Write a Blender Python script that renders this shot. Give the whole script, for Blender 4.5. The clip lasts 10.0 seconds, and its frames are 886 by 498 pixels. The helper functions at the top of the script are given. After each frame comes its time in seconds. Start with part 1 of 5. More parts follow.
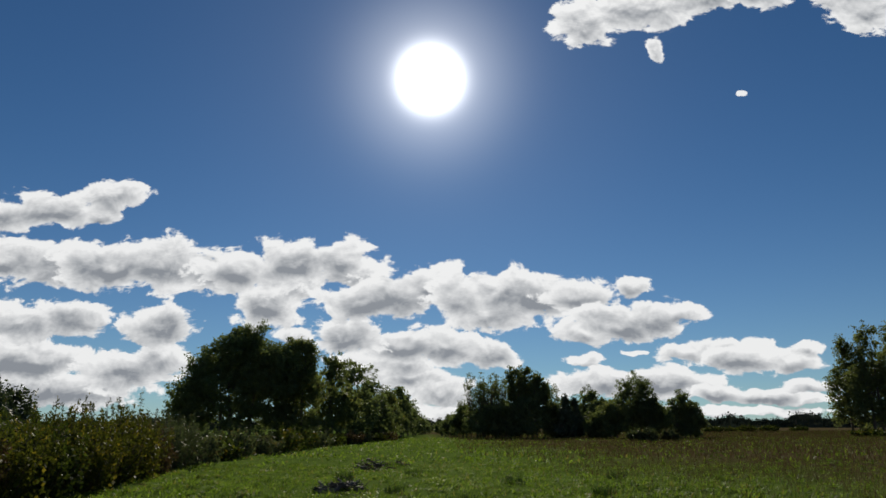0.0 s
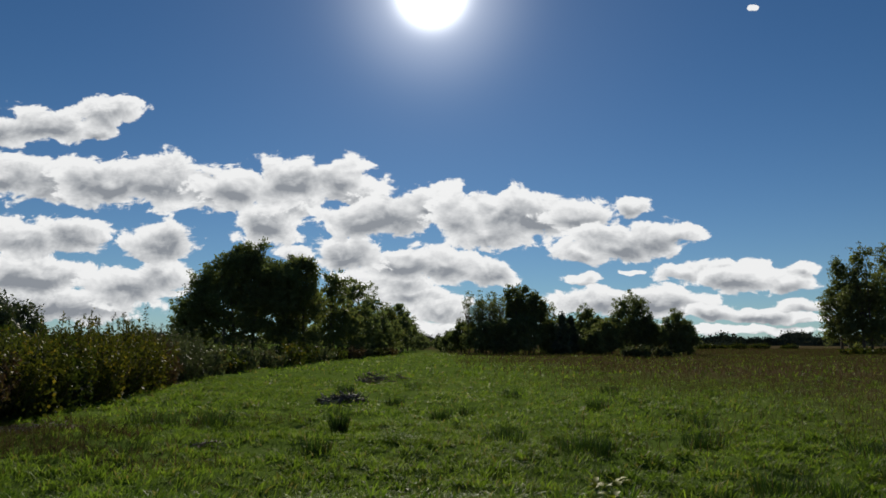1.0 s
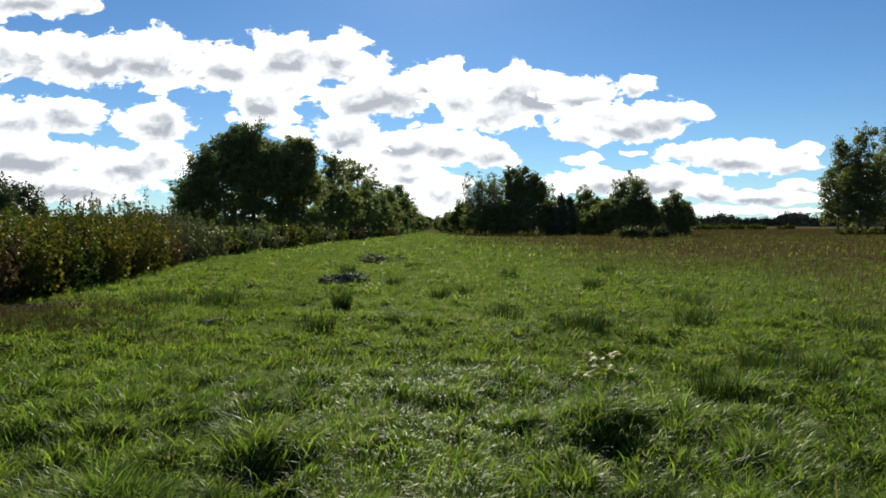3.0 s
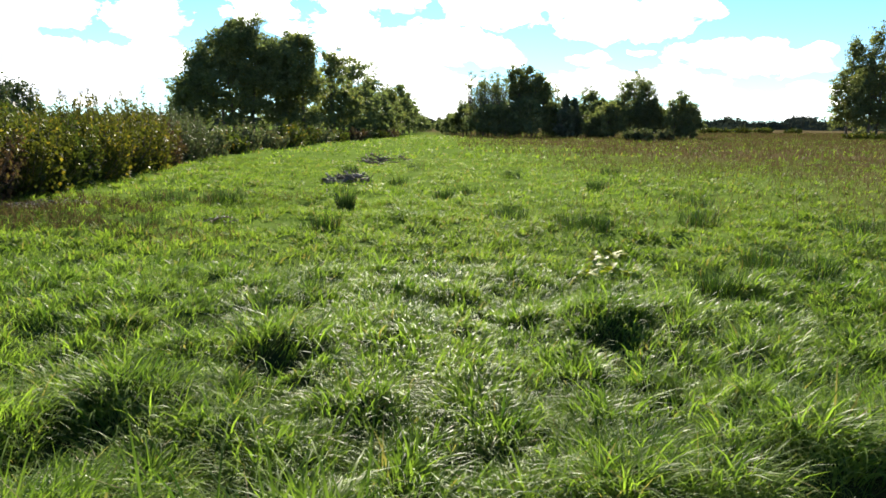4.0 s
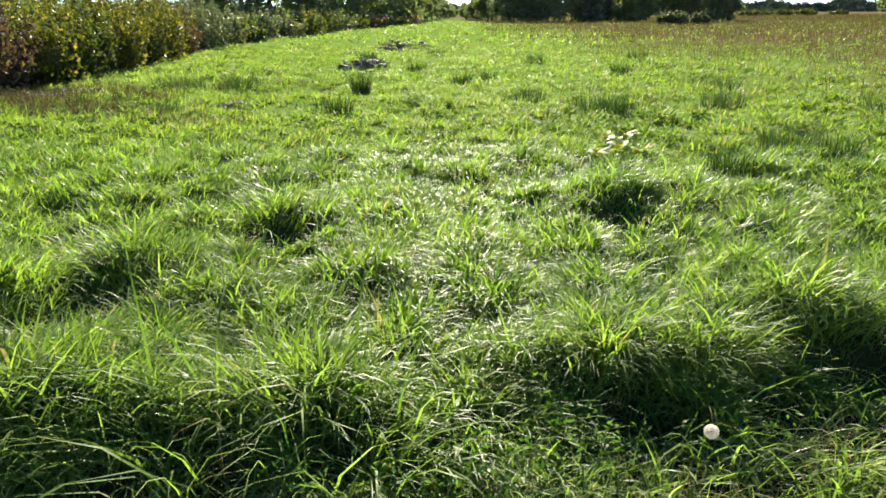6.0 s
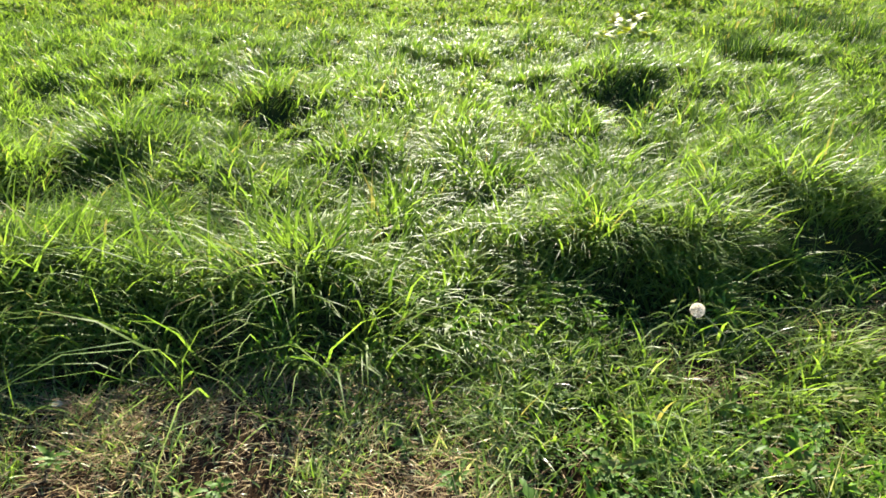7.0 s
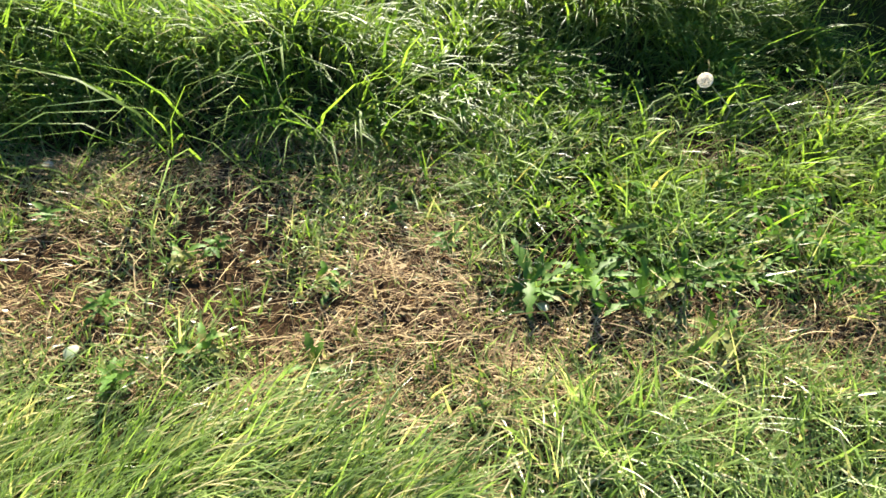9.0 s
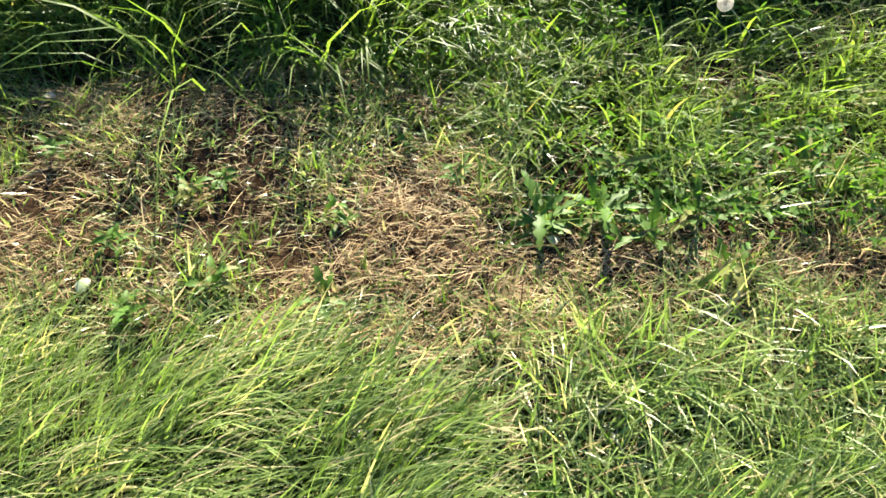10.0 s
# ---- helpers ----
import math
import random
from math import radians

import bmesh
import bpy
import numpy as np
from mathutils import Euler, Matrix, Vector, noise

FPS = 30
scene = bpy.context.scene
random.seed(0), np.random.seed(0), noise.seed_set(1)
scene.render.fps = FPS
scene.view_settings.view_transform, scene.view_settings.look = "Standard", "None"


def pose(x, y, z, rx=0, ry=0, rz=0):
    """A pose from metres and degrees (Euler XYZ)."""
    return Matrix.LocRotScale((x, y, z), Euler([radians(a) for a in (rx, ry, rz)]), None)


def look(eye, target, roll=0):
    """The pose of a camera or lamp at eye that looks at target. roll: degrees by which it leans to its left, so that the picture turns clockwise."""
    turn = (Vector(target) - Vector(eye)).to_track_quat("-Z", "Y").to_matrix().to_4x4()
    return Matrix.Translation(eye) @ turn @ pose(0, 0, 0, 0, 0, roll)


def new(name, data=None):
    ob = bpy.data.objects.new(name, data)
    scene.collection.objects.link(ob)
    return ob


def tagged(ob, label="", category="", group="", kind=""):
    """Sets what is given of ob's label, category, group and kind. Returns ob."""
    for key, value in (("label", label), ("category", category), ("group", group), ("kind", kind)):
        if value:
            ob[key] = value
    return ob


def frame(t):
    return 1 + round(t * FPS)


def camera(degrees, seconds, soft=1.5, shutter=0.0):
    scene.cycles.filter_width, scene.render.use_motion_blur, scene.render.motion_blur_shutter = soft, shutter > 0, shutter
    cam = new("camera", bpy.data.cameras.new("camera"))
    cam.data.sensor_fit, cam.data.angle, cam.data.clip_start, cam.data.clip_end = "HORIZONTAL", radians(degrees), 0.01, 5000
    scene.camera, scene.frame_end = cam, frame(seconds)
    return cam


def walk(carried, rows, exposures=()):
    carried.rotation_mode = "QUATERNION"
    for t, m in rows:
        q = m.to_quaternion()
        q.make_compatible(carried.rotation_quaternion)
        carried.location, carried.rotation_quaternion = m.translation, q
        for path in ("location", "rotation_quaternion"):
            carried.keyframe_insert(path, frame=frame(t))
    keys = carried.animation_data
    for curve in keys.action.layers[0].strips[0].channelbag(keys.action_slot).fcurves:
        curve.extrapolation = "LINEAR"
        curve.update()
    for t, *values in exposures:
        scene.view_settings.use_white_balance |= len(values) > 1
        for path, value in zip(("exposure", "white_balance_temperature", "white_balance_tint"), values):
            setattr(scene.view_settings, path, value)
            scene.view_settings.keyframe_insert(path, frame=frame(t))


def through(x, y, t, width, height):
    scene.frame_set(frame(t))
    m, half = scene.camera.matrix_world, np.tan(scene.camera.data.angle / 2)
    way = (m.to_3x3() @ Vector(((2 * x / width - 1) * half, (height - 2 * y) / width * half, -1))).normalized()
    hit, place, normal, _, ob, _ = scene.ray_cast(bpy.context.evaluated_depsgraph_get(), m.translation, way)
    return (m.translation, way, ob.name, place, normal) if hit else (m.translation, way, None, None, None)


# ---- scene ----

# ---------------------------------------------------------------- camera
PATH = [  # seconds, x, y, z, pitch, roll, yaw
    (0.0, 0, 0, 1.5, 14.49, 0.24, -0.02), (0.5, 0, 0, 1.5, 14.55, 0.12, 0.07),
    (0.8, 0, 0, 1.5, 14.4, 0.0, 0.0), (0.9, 0, 0, 1.5, 12.0, -0.1, -0.08),
    (1.0, 0, 0, 1.5, 7.77, -0.14, -0.11), (1.1, 0, 0, 1.5, 4.8, -0.16, -0.14),
    (1.2, 0, 0, 1.5, 2.4, -0.17, -0.17), (1.3, 0, 0, 1.5, 1.0, -0.18, -0.19),
    (1.5, 0, 0, 1.5, -0.15, -0.19, -0.21), (2.0, 0, 0, 1.5, 0.34, 0.04, -0.09),
    (2.5, 0, 0, 1.5, 0.5, 0.0, 0.0), (2.8, 0, 0, 1.5, 0.25, -0.03, -0.06),
    (3.0, 0, 0, 1.5, -2.06, -0.06, -0.14), (3.2, -0.005, 0.002, 1.496, -5.85, -0.2, -0.27),
    (3.5, -0.025, 0.009, 1.48, -8.9, -0.35, -0.2), (4.3, -0.063, 0.023, 1.449, -10.2, -0.47, 0.03),
    (4.5, -0.069, 0.028, 1.446, -10.1, -0.44, -0.06), (4.7, -0.068, 0.03, 1.438, -11.6, -0.48, 0.0),
    (5.0, -0.063, 0.03, 1.423, -16.93, -0.57, 0.07), (5.2, -0.077, 0.032, 1.404, -18.67, -1.08, 0.13),
    (5.75, 0.03, -0.02, 1.362, -18.9, -0.3, 1.3),
    (6.3, 0.126, -0.06, 1.326, -19.49, 0.54, 2.40), (6.4, 0.13, -0.056, 1.312, -22.2, 0.4, 2.32),
    (6.5, 0.132, -0.054, 1.3, -25.09, 0.21, 2.27), (6.6, 0.131, -0.051, 1.299, -26.8, 0.1, 2.45),
    (7.0, 0.132, -0.04, 1.298, -27.73, 0.18, 2.40), (7.5, 0.133, -0.047, 1.283, -28.65, 0.21, 2.49),
    (7.6, 0.131, -0.045, 1.271, -31.52, 0.18, 2.61), (7.7, 0.13, -0.042, 1.262, -34.8, 0.0, 2.68),
    (7.8, 0.129, -0.039, 1.256, -37.1, -0.3, 2.74), (8.0, 0.128, -0.037, 1.244, -38.06, -0.44, 2.78),
    (8.5, 0.13, -0.038, 1.244, -37.73, -0.27, 2.79), (8.8, 0.132, -0.043, 1.228, -38.8, -0.5, 2.79),
    (8.9, 0.135, -0.048, 1.217, -41.4, -0.7, 2.79), (9.0, 0.137, -0.052, 1.206, -44.51, -0.79, 2.80),
    (9.1, 0.137, -0.05, 1.203, -47.1, -0.65, 2.9), (9.2, 0.137, -0.048, 1.2, -48.8, -0.5, 3.0),
    (9.5, 0.136, -0.043, 1.196, -50.02, -0.31, 3.17), (10.0, 0.136, -0.041, 1.196, -50.14, -0.17, 3.22),
]
EXPOSURES = [(0.0, 0.0), (0.8, 0.0), (1.5, 0.35), (2.0, 0.78), (2.5, 0.9), (3.0, 0.9), (3.2, 0.85), (4.3, 2.35), (5.2, 2.5), (6.3, 2.7), (7.5, 2.85), (8.0, 2.92), (10.0, 2.98)]
cam = camera(65.4, 10.0, soft=1.6)
walk(cam, [(t, pose(x, y, z, 90 + p, r, w)) for t, x, y, z, p, r, w in PATH], EXPOSURES)

# ---------------------------------------------------------------- sky, clouds and sun
SUN_EL, SUN_AZ = 28.3, -1.0            # degrees above the horizon; degrees east of the +y direction
SUN_DIR = Vector((math.sin(radians(SUN_AZ)) * math.cos(radians(SUN_EL)),
                  math.cos(radians(SUN_AZ)) * math.cos(radians(SUN_EL)), math.sin(radians(SUN_EL))))

# each cloud is a heap of puffs: bearing slope, height slope, half width, half height
BANKS = [  # far ones first, each over the ones before
    # low streaks on the horizon
    [(0.460, 0.018, 0.104, 0.007), (-0.015, 0.018, 0.052, 0.017), (0.523, 0.036, 0.05, 0.008), (0.36, 0.022, 0.07, 0.007)],
    [(-0.549, 0.054, 0.137, 0.027), (-0.66, 0.06, 0.097, 0.03)],
    [(-0.003, 0.050, 0.060, 0.024), (-0.051, 0.070, 0.060, 0.020)],
    [(0.223, 0.059, 0.077, 0.021), (0.320, 0.058, 0.093, 0.024)],
    [(0.385, 0.047, 0.044, 0.016), (0.459, 0.040, 0.068, 0.012)],
    [(0.523, 0.057, 0.040, 0.012), (0.612, 0.066, 0.05, 0.012)],
    # western low
    [(-0.587, 0.094, 0.102, 0.030), (-0.683, 0.09, 0.097, 0.040)],
    [(-0.456, 0.080, 0.090, 0.028), (-0.397, 0.097, 0.045, 0.024)],
    # middle low
    [(-0.116, 0.084, 0.055, 0.022), (-0.060, 0.088, 0.06, 0.018)],
    [(-0.064, 0.116, 0.070, 0.028), (0.014, 0.113, 0.069, 0.026), (0.079, 0.103, 0.053, 0.022)],
    [(-0.133, 0.128, 0.055, 0.033), (-0.214, 0.131, 0.031, 0.013)],
    # eastern low
    [(0.203, 0.091, 0.033, 0.010), (0.275, 0.107, 0.018, 0.005)],
    [(0.355, 0.105, 0.055, 0.016), (0.409, 0.108, 0.080, 0.020)],
    [(0.430, 0.095, 0.075, 0.020), (0.500, 0.091, 0.061, 0.019), (0.530, 0.112, 0.026, 0.010)],
    # western second row
    [(-0.621, 0.152, 0.074, 0.032), (-0.539, 0.155, 0.056, 0.032), (-0.696, 0.160, 0.074, 0.034)],
    [(-0.412, 0.142, 0.066, 0.033)],
    # long bank, from west to east
    [(-0.652, 0.246, 0.093, 0.036), (-0.56, 0.236, 0.09, 0.038)],
    [(-0.500, 0.235, 0.085, 0.042), (-0.415, 0.238, 0.085, 0.042), (-0.350, 0.230, 0.06, 0.035)],
    [(-0.259, 0.176, 0.052, 0.038), (-0.215, 0.208, 0.045, 0.030)],
    [(-0.300, 0.230, 0.075, 0.034), (-0.221, 0.238, 0.072, 0.042), (-0.154, 0.241, 0.060, 0.038), (-0.115, 0.222, 0.042, 0.027)],
    [(-0.119, 0.181, 0.074, 0.033), (-0.060, 0.190, 0.071, 0.036), (-0.020, 0.205, 0.060, 0.030)],
    [(0.064, 0.160, 0.070, 0.026), (0.020, 0.186, 0.050, 0.036), (0.085, 0.197, 0.063, 0.038), (0.147, 0.184, 0.065, 0.036)],
    [(0.200, 0.188, 0.062, 0.030), (0.283, 0.200, 0.028, 0.017)],
    [(0.250, 0.145, 0.075, 0.030), (0.310, 0.152, 0.055, 0.026), (0.350, 0.164, 0.045, 0.014), (0.207, 0.130, 0.043, 0.016)],
    # upper western bank
    [(-0.705, 0.315, 0.111, 0.038), (-0.590, 0.322, 0.085, 0.030), (-0.499, 0.348, 0.050, 0.026), (-0.512, 0.318, 0.027, 0.018)],
    # high eastern
    [(0.232, 0.640, 0.055, 0.045), (0.325, 0.665, 0.095, 0.045), (0.439, 0.690, 0.080, 0.034), (0.303, 0.747, 0.171, 0.067)],
    [(0.347, 0.587, 0.018, 0.022), (0.518, 0.690, 0.060, 0.028), (0.478, 0.512, 0.010, 0.005)],
    [(0.700, 0.660, 0.065, 0.040), (0.667, 0.713, 0.085, 0.055)],
]
CORES = [  # the thick, dark middles of the clouds
    (-0.488, 0.218, 0.080, 0.021), (-0.069, 0.174, 0.079, 0.019), (0.138, 0.166, 0.054, 0.025), (0.213, 0.173, 0.046, 0.019),
    (0.293, 0.133, 0.045, 0.020), (-0.571, 0.154, 0.054, 0.014), (-0.397, 0.140, 0.037, 0.020), (-0.267, 0.165, 0.023, 0.017),
    (-0.142, 0.123, 0.031, 0.023), (-0.056, 0.108, 0.053, 0.015), (0.412, 0.090, 0.053, 0.010), (-0.628, 0.315, 0.064, 0.014),
    (-0.212, 0.232, 0.046, 0.017), (-0.333, 0.216, 0.038, 0.014), (0.384, 0.042, 0.027, 0.008), (-0.632, 0.227, 0.050, 0.014),
    (-0.560, 0.048, 0.080, 0.010), (-0.600, 0.086, 0.060, 0.012), (-0.450, 0.072, 0.050, 0.010), (0.300, 0.054, 0.060, 0.010), (0.470, 0.036, 0.060, 0.006), (0.080, 0.100, 0.040, 0.010),
]


class Nodes:
    """Short ways to add and join shader nodes."""

    def __init__(self, tree):
        self.tree = tree
        tree.nodes.clear()

    def add(self, kind):
        return self.tree.nodes.new(kind)

    def join(self, a, b):
        self.tree.links.new(a, b)

    def feed(self, socket, value):
        if isinstance(value, bpy.types.NodeSocket):
            self.join(value, socket)
        else:
            socket.default_value = value

    def math(self, op, a, b=0.0, c=0.0, clamp=False):
        node = self.add("ShaderNodeMath")
        node.operation, node.use_clamp = op, clamp
        for s, v in zip(node.inputs, (a, b, c)):
            self.feed(s, v)
        return node.outputs[0]

    def vec(self, op, a, b=(0, 0, 0), c=(0, 0, 0)):
        node = self.add("ShaderNodeVectorMath")
        node.operation = op
        for s, v in zip(node.inputs, (a, b, c)):
            self.feed(s, v)
        return node.outputs["Value" if op in ("LENGTH", "DOT_PRODUCT") else 0]

    def smooth(self, x, lo, hi, a=0.0, b=1.0):
        node = self.add("ShaderNodeMapRange")
        node.interpolation_type = "SMOOTHSTEP"
        for s, v in zip(node.inputs, (x, lo, hi, a, b)):
            self.feed(s, v)
        return node.outputs[0]

    def mix(self, f, a, b, blend="MIX"):
        node = self.add("ShaderNodeMix")
        node.data_type, node.blend_type = "RGBA", blend
        for s, v in zip((node.inputs[0], node.inputs[6], node.inputs[7]), (f, a, b)):
            self.feed(s, v)
        return node.outputs[2]

    def noise(self, scale, detail=4.0, rough=0.55, where=None, distort=0.0):
        node = self.add("ShaderNodeTexNoise")
        for key, v in (("Scale", scale), ("Detail", detail), ("Roughness", rough), ("Distortion", distort)):
            node.inputs[key].default_value = v
        if where is not None:
            self.join(where, node.inputs["Vector"])
        return node.outputs["Fac"]

    def xyz(self, x=0.0, y=0.0, z=0.0):
        node = self.add("ShaderNodeCombineXYZ")
        for s, v in zip(node.inputs, (x, y, z)):
            self.feed(s, v)
        return node.outputs[0]


def heap(n, place, puffs):
    """How deep the place lies in a heap of soft puffs: 1 in a puff's middle, 0 at its rim, below 0 outside."""
    depth = None
    for x, z, w, h in puffs:
        q = n.vec("MULTIPLY_ADD", place, (1 / w, 1 / h, 0), (-x / w, -z / h, 0))
        d = n.math("SUBTRACT", 1.0, n.vec("LENGTH", q))
        depth = d if depth is None else n.math("SMOOTH_MAX", depth, d, 0.25)
    return depth


def make_sky():
    world = bpy.data.worlds.new("sky")
    world.use_nodes = True
    scene.world = world
    n = Nodes(world.node_tree)
    air = n.add("ShaderNodeTexSky")
    air.sky_type, air.sun_disc, air.sun_elevation, air.sun_rotation = "NISHITA", False, radians(SUN_EL), radians(SUN_AZ)
    air.altitude, air.air_density, air.dust_density, air.ozone_density = 300, 1.0, 0.0, 3.5
    way = n.add("ShaderNodeTexCoord").outputs["Generated"]
    part = n.add("ShaderNodeSeparateXYZ")
    n.join(way, part.inputs[0])
    # absolute y repeats the banks behind the camera: unseen clouds added as fill light
    ahead = n.math("MAXIMUM", n.math("ABSOLUTE", part.outputs[1]), 0.08)
    u, v = n.math("DIVIDE", part.outputs[0], ahead), n.math("DIVIDE", part.outputs[2], ahead)
    place = n.xyz(u, v)
    # billows: the air's eddies bend the puffs, and finer ones fray them
    eddy = n.add("ShaderNodeTexNoise")
    eddy.inputs["Scale"].default_value, eddy.inputs["Detail"].default_value = 16.0, 3.0
    n.join(place, eddy.inputs["Vector"])
    bent = n.vec("MULTIPLY_ADD", eddy.outputs["Color"], (0.045, 0.036, 0.0), n.vec("ADD", place, (-0.0225, -0.018, 0.0)))
    flat = n.vec("MULTIPLY", place, (1.0, 1.6, 1.0))
    billow = n.noise(21, 10, 0.64, flat, 0.3)
    above = n.noise(21, 10, 0.64, n.vec("ADD", flat, (0.0, 0.012, 0.0)), 0.3)
    lumps = n.noise(11, 4, 0.55, place)
    lumps_above = n.noise(11, 4, 0.55, n.vec("ADD", place, (0.0, 0.014, 0.0)))
    ragged = n.math("ADD", n.math("MULTIPLY_ADD", billow, 2.0, -1.0), n.math("MULTIPLY_ADD", lumps, 0.9, -0.42))
    relief = n.math("ADD", n.math("MULTIPLY", n.math("SUBTRACT", above, billow), 1.7), n.math("MULTIPLY", n.math("SUBTRACT", lumps_above, lumps), 2.2))
    core = n.smooth(n.math("ADD", heap(n, bent, [(x, z, w * 1.5, h * 1.7) for x, z, w, h in CORES]), n.math("MULTIPLY", ragged, 0.7)), -0.3, 0.9)
    haze = n.math("MULTIPLY", n.math("POWER", math.e, n.math("MULTIPLY", n.math("MAXIMUM", v, 0.0), -7.5)), 0.115)
    air_light = n.vec("ADD", n.vec("MULTIPLY", air.outputs[0], (0.0225, 0.0360, 0.0460)), n.xyz(haze, haze, haze))
    seen = air_light
    for bank in BANKS:
        deep = heap(n, bent, bank)
        under = n.math("SUBTRACT", heap(n, n.vec("ADD", bent, (0.0, 0.010, 0.0)), bank), deep)
        body = n.math("ADD", n.math("MINIMUM", deep, 0.8), ragged)
        cover = n.smooth(body, -0.03, 0.17)
        inside = n.math("MULTIPLY_ADD", ragged, 0.45, n.math("MINIMUM", deep, 0.8))
        thick = n.math("ADD", n.math("MULTIPLY", n.smooth(inside, -0.03, 0.80), n.math("MULTIPLY_ADD", core, 0.44, 0.54)), n.math("MULTIPLY_ADD", under, 0.9, relief), clamp=True)
        thick = n.math("MULTIPLY", thick, 0.92)
        seen = n.mix(cover, seen, n.mix(thick, (0.84, 0.845, 0.845, 1), (0.20, 0.222, 0.255, 1)))
    # glare round the sun
    near_sun = n.vec("DOT_PRODUCT", way, tuple(SUN_DIR))
    off = n.math("SUBTRACT", 1.0, near_sun)
    disc = n.math("MULTIPLY", n.math("POWER", math.e, n.math("MULTIPLY", off, -2150.0)), 7.5)
    aureole = n.math("MULTIPLY", n.math("POWER", math.e, n.math("MULTIPLY", off, -240.0)), 0.5)
    wide = n.math("MULTIPLY", n.math("POWER", math.e, n.math("MULTIPLY", off, -30.0)), 0.055)
    glare = n.math("ADD", disc, n.math("ADD", aureole, wide))
    total = n.vec("ADD", seen, n.xyz(glare, glare, glare))
    back = n.add("ShaderNodeBackground")
    n.join(total, back.inputs[0])
    n.join(back.outputs[0], n.add("ShaderNodeOutputWorld").inputs[0])


make_sky()
sun = new("sun", bpy.data.lights.new("sun", "SUN"))
sun.data.energy, sun.data.angle, sun.data.color = 5.0, radians(0.55), (1.0, 0.91, 0.76)
sun.matrix_world = look(SUN_DIR * 60, (0, 0, 0))

# ---------------------------------------------------------------- materials


def material(name):
    m = bpy.data.materials.new(name)
    m.use_nodes = True
    return m, Nodes(m.node_tree)


def leafy(name, dark, light, dry, dry_share=0.12, through=0.45, rough=0.42, patch=0.6, glow=(1.25, 1.35, 0.5), gloss=0.5):
    """Blades and leaves: every one has a tone of its own, patches differ, and light shines through."""
    m, n = material(name)
    own = n.add("ShaderNodeNewGeometry")
    rnd, where = own.outputs["Random Per Island"], own.outputs["Position"]
    spot = n.noise(patch, 4, 0.6, where)
    tone = n.mix(n.math("ADD", n.math("MULTIPLY", rnd, 0.7), n.math("MULTIPLY_ADD", spot, 1.2, -0.45), clamp=True), (*dark, 1), (*light, 1))
    other = n.math("FRACT", n.math("MULTIPLY", rnd, 17.3))
    wilt = n.math("LESS_THAN", other, n.math("MULTIPLY", n.smooth(spot, 0.3, 0.7), dry_share * 2))
    tone = n.mix(wilt, tone, (*dry, 1))
    grain = n.noise(90, 3, 0.6, where)
    tone = n.mix(0.35, tone, n.mix(grain, (0.55, 0.55, 0.55, 1), (1.4, 1.4, 1.4, 1)), "MULTIPLY")
    skin = n.add("ShaderNodeBsdfPrincipled")
    n.join(tone, skin.inputs["Base Color"])
    skin.inputs["Roughness"].default_value = rough
    skin.inputs["Specular IOR Level"].default_value = gloss
    lit = n.add("ShaderNodeBsdfTranslucent")
    n.join(n.mix(1.0, tone, (*glow, 1), "MULTIPLY"), lit.inputs[0])
    both = n.add("ShaderNodeMixShader")
    both.inputs[0].default_value = through
    n.join(skin.outputs[0], both.inputs[1])
    n.join(lit.outputs[0], both.inputs[2])
    n.join(both.outputs[0], n.add("ShaderNodeOutputMaterial").inputs[0])
    return m


def matt(name, a, b, scale=20.0, rough=0.85, bump=0.4, depth=0.004):
    m, n = material(name)
    where = n.add("ShaderNodeNewGeometry").outputs["Position"]
    small, large = n.noise(scale, 6, 0.62, where), n.noise(scale / 9, 3, 0.5, where)
    f = n.math("MULTIPLY_ADD", large, 0.9, n.math("MULTIPLY_ADD", small, 1.1, -0.5), clamp=True)
    skin = n.add("ShaderNodeBsdfPrincipled")
    n.join(n.mix(f, (*a, 1), (*b, 1)), skin.inputs["Base Color"])
    skin.inputs["Roughness"].default_value = rough
    rise = n.add("ShaderNodeBump")
    rise.inputs["Strength"].default_value, rise.inputs["Distance"].default_value = bump, depth
    n.join(small, rise.inputs["Height"])
    n.join(rise.outputs[0], skin.inputs["Normal"])
    n.join(skin.outputs[0], n.add("ShaderNodeOutputMaterial").inputs[0])
    return m


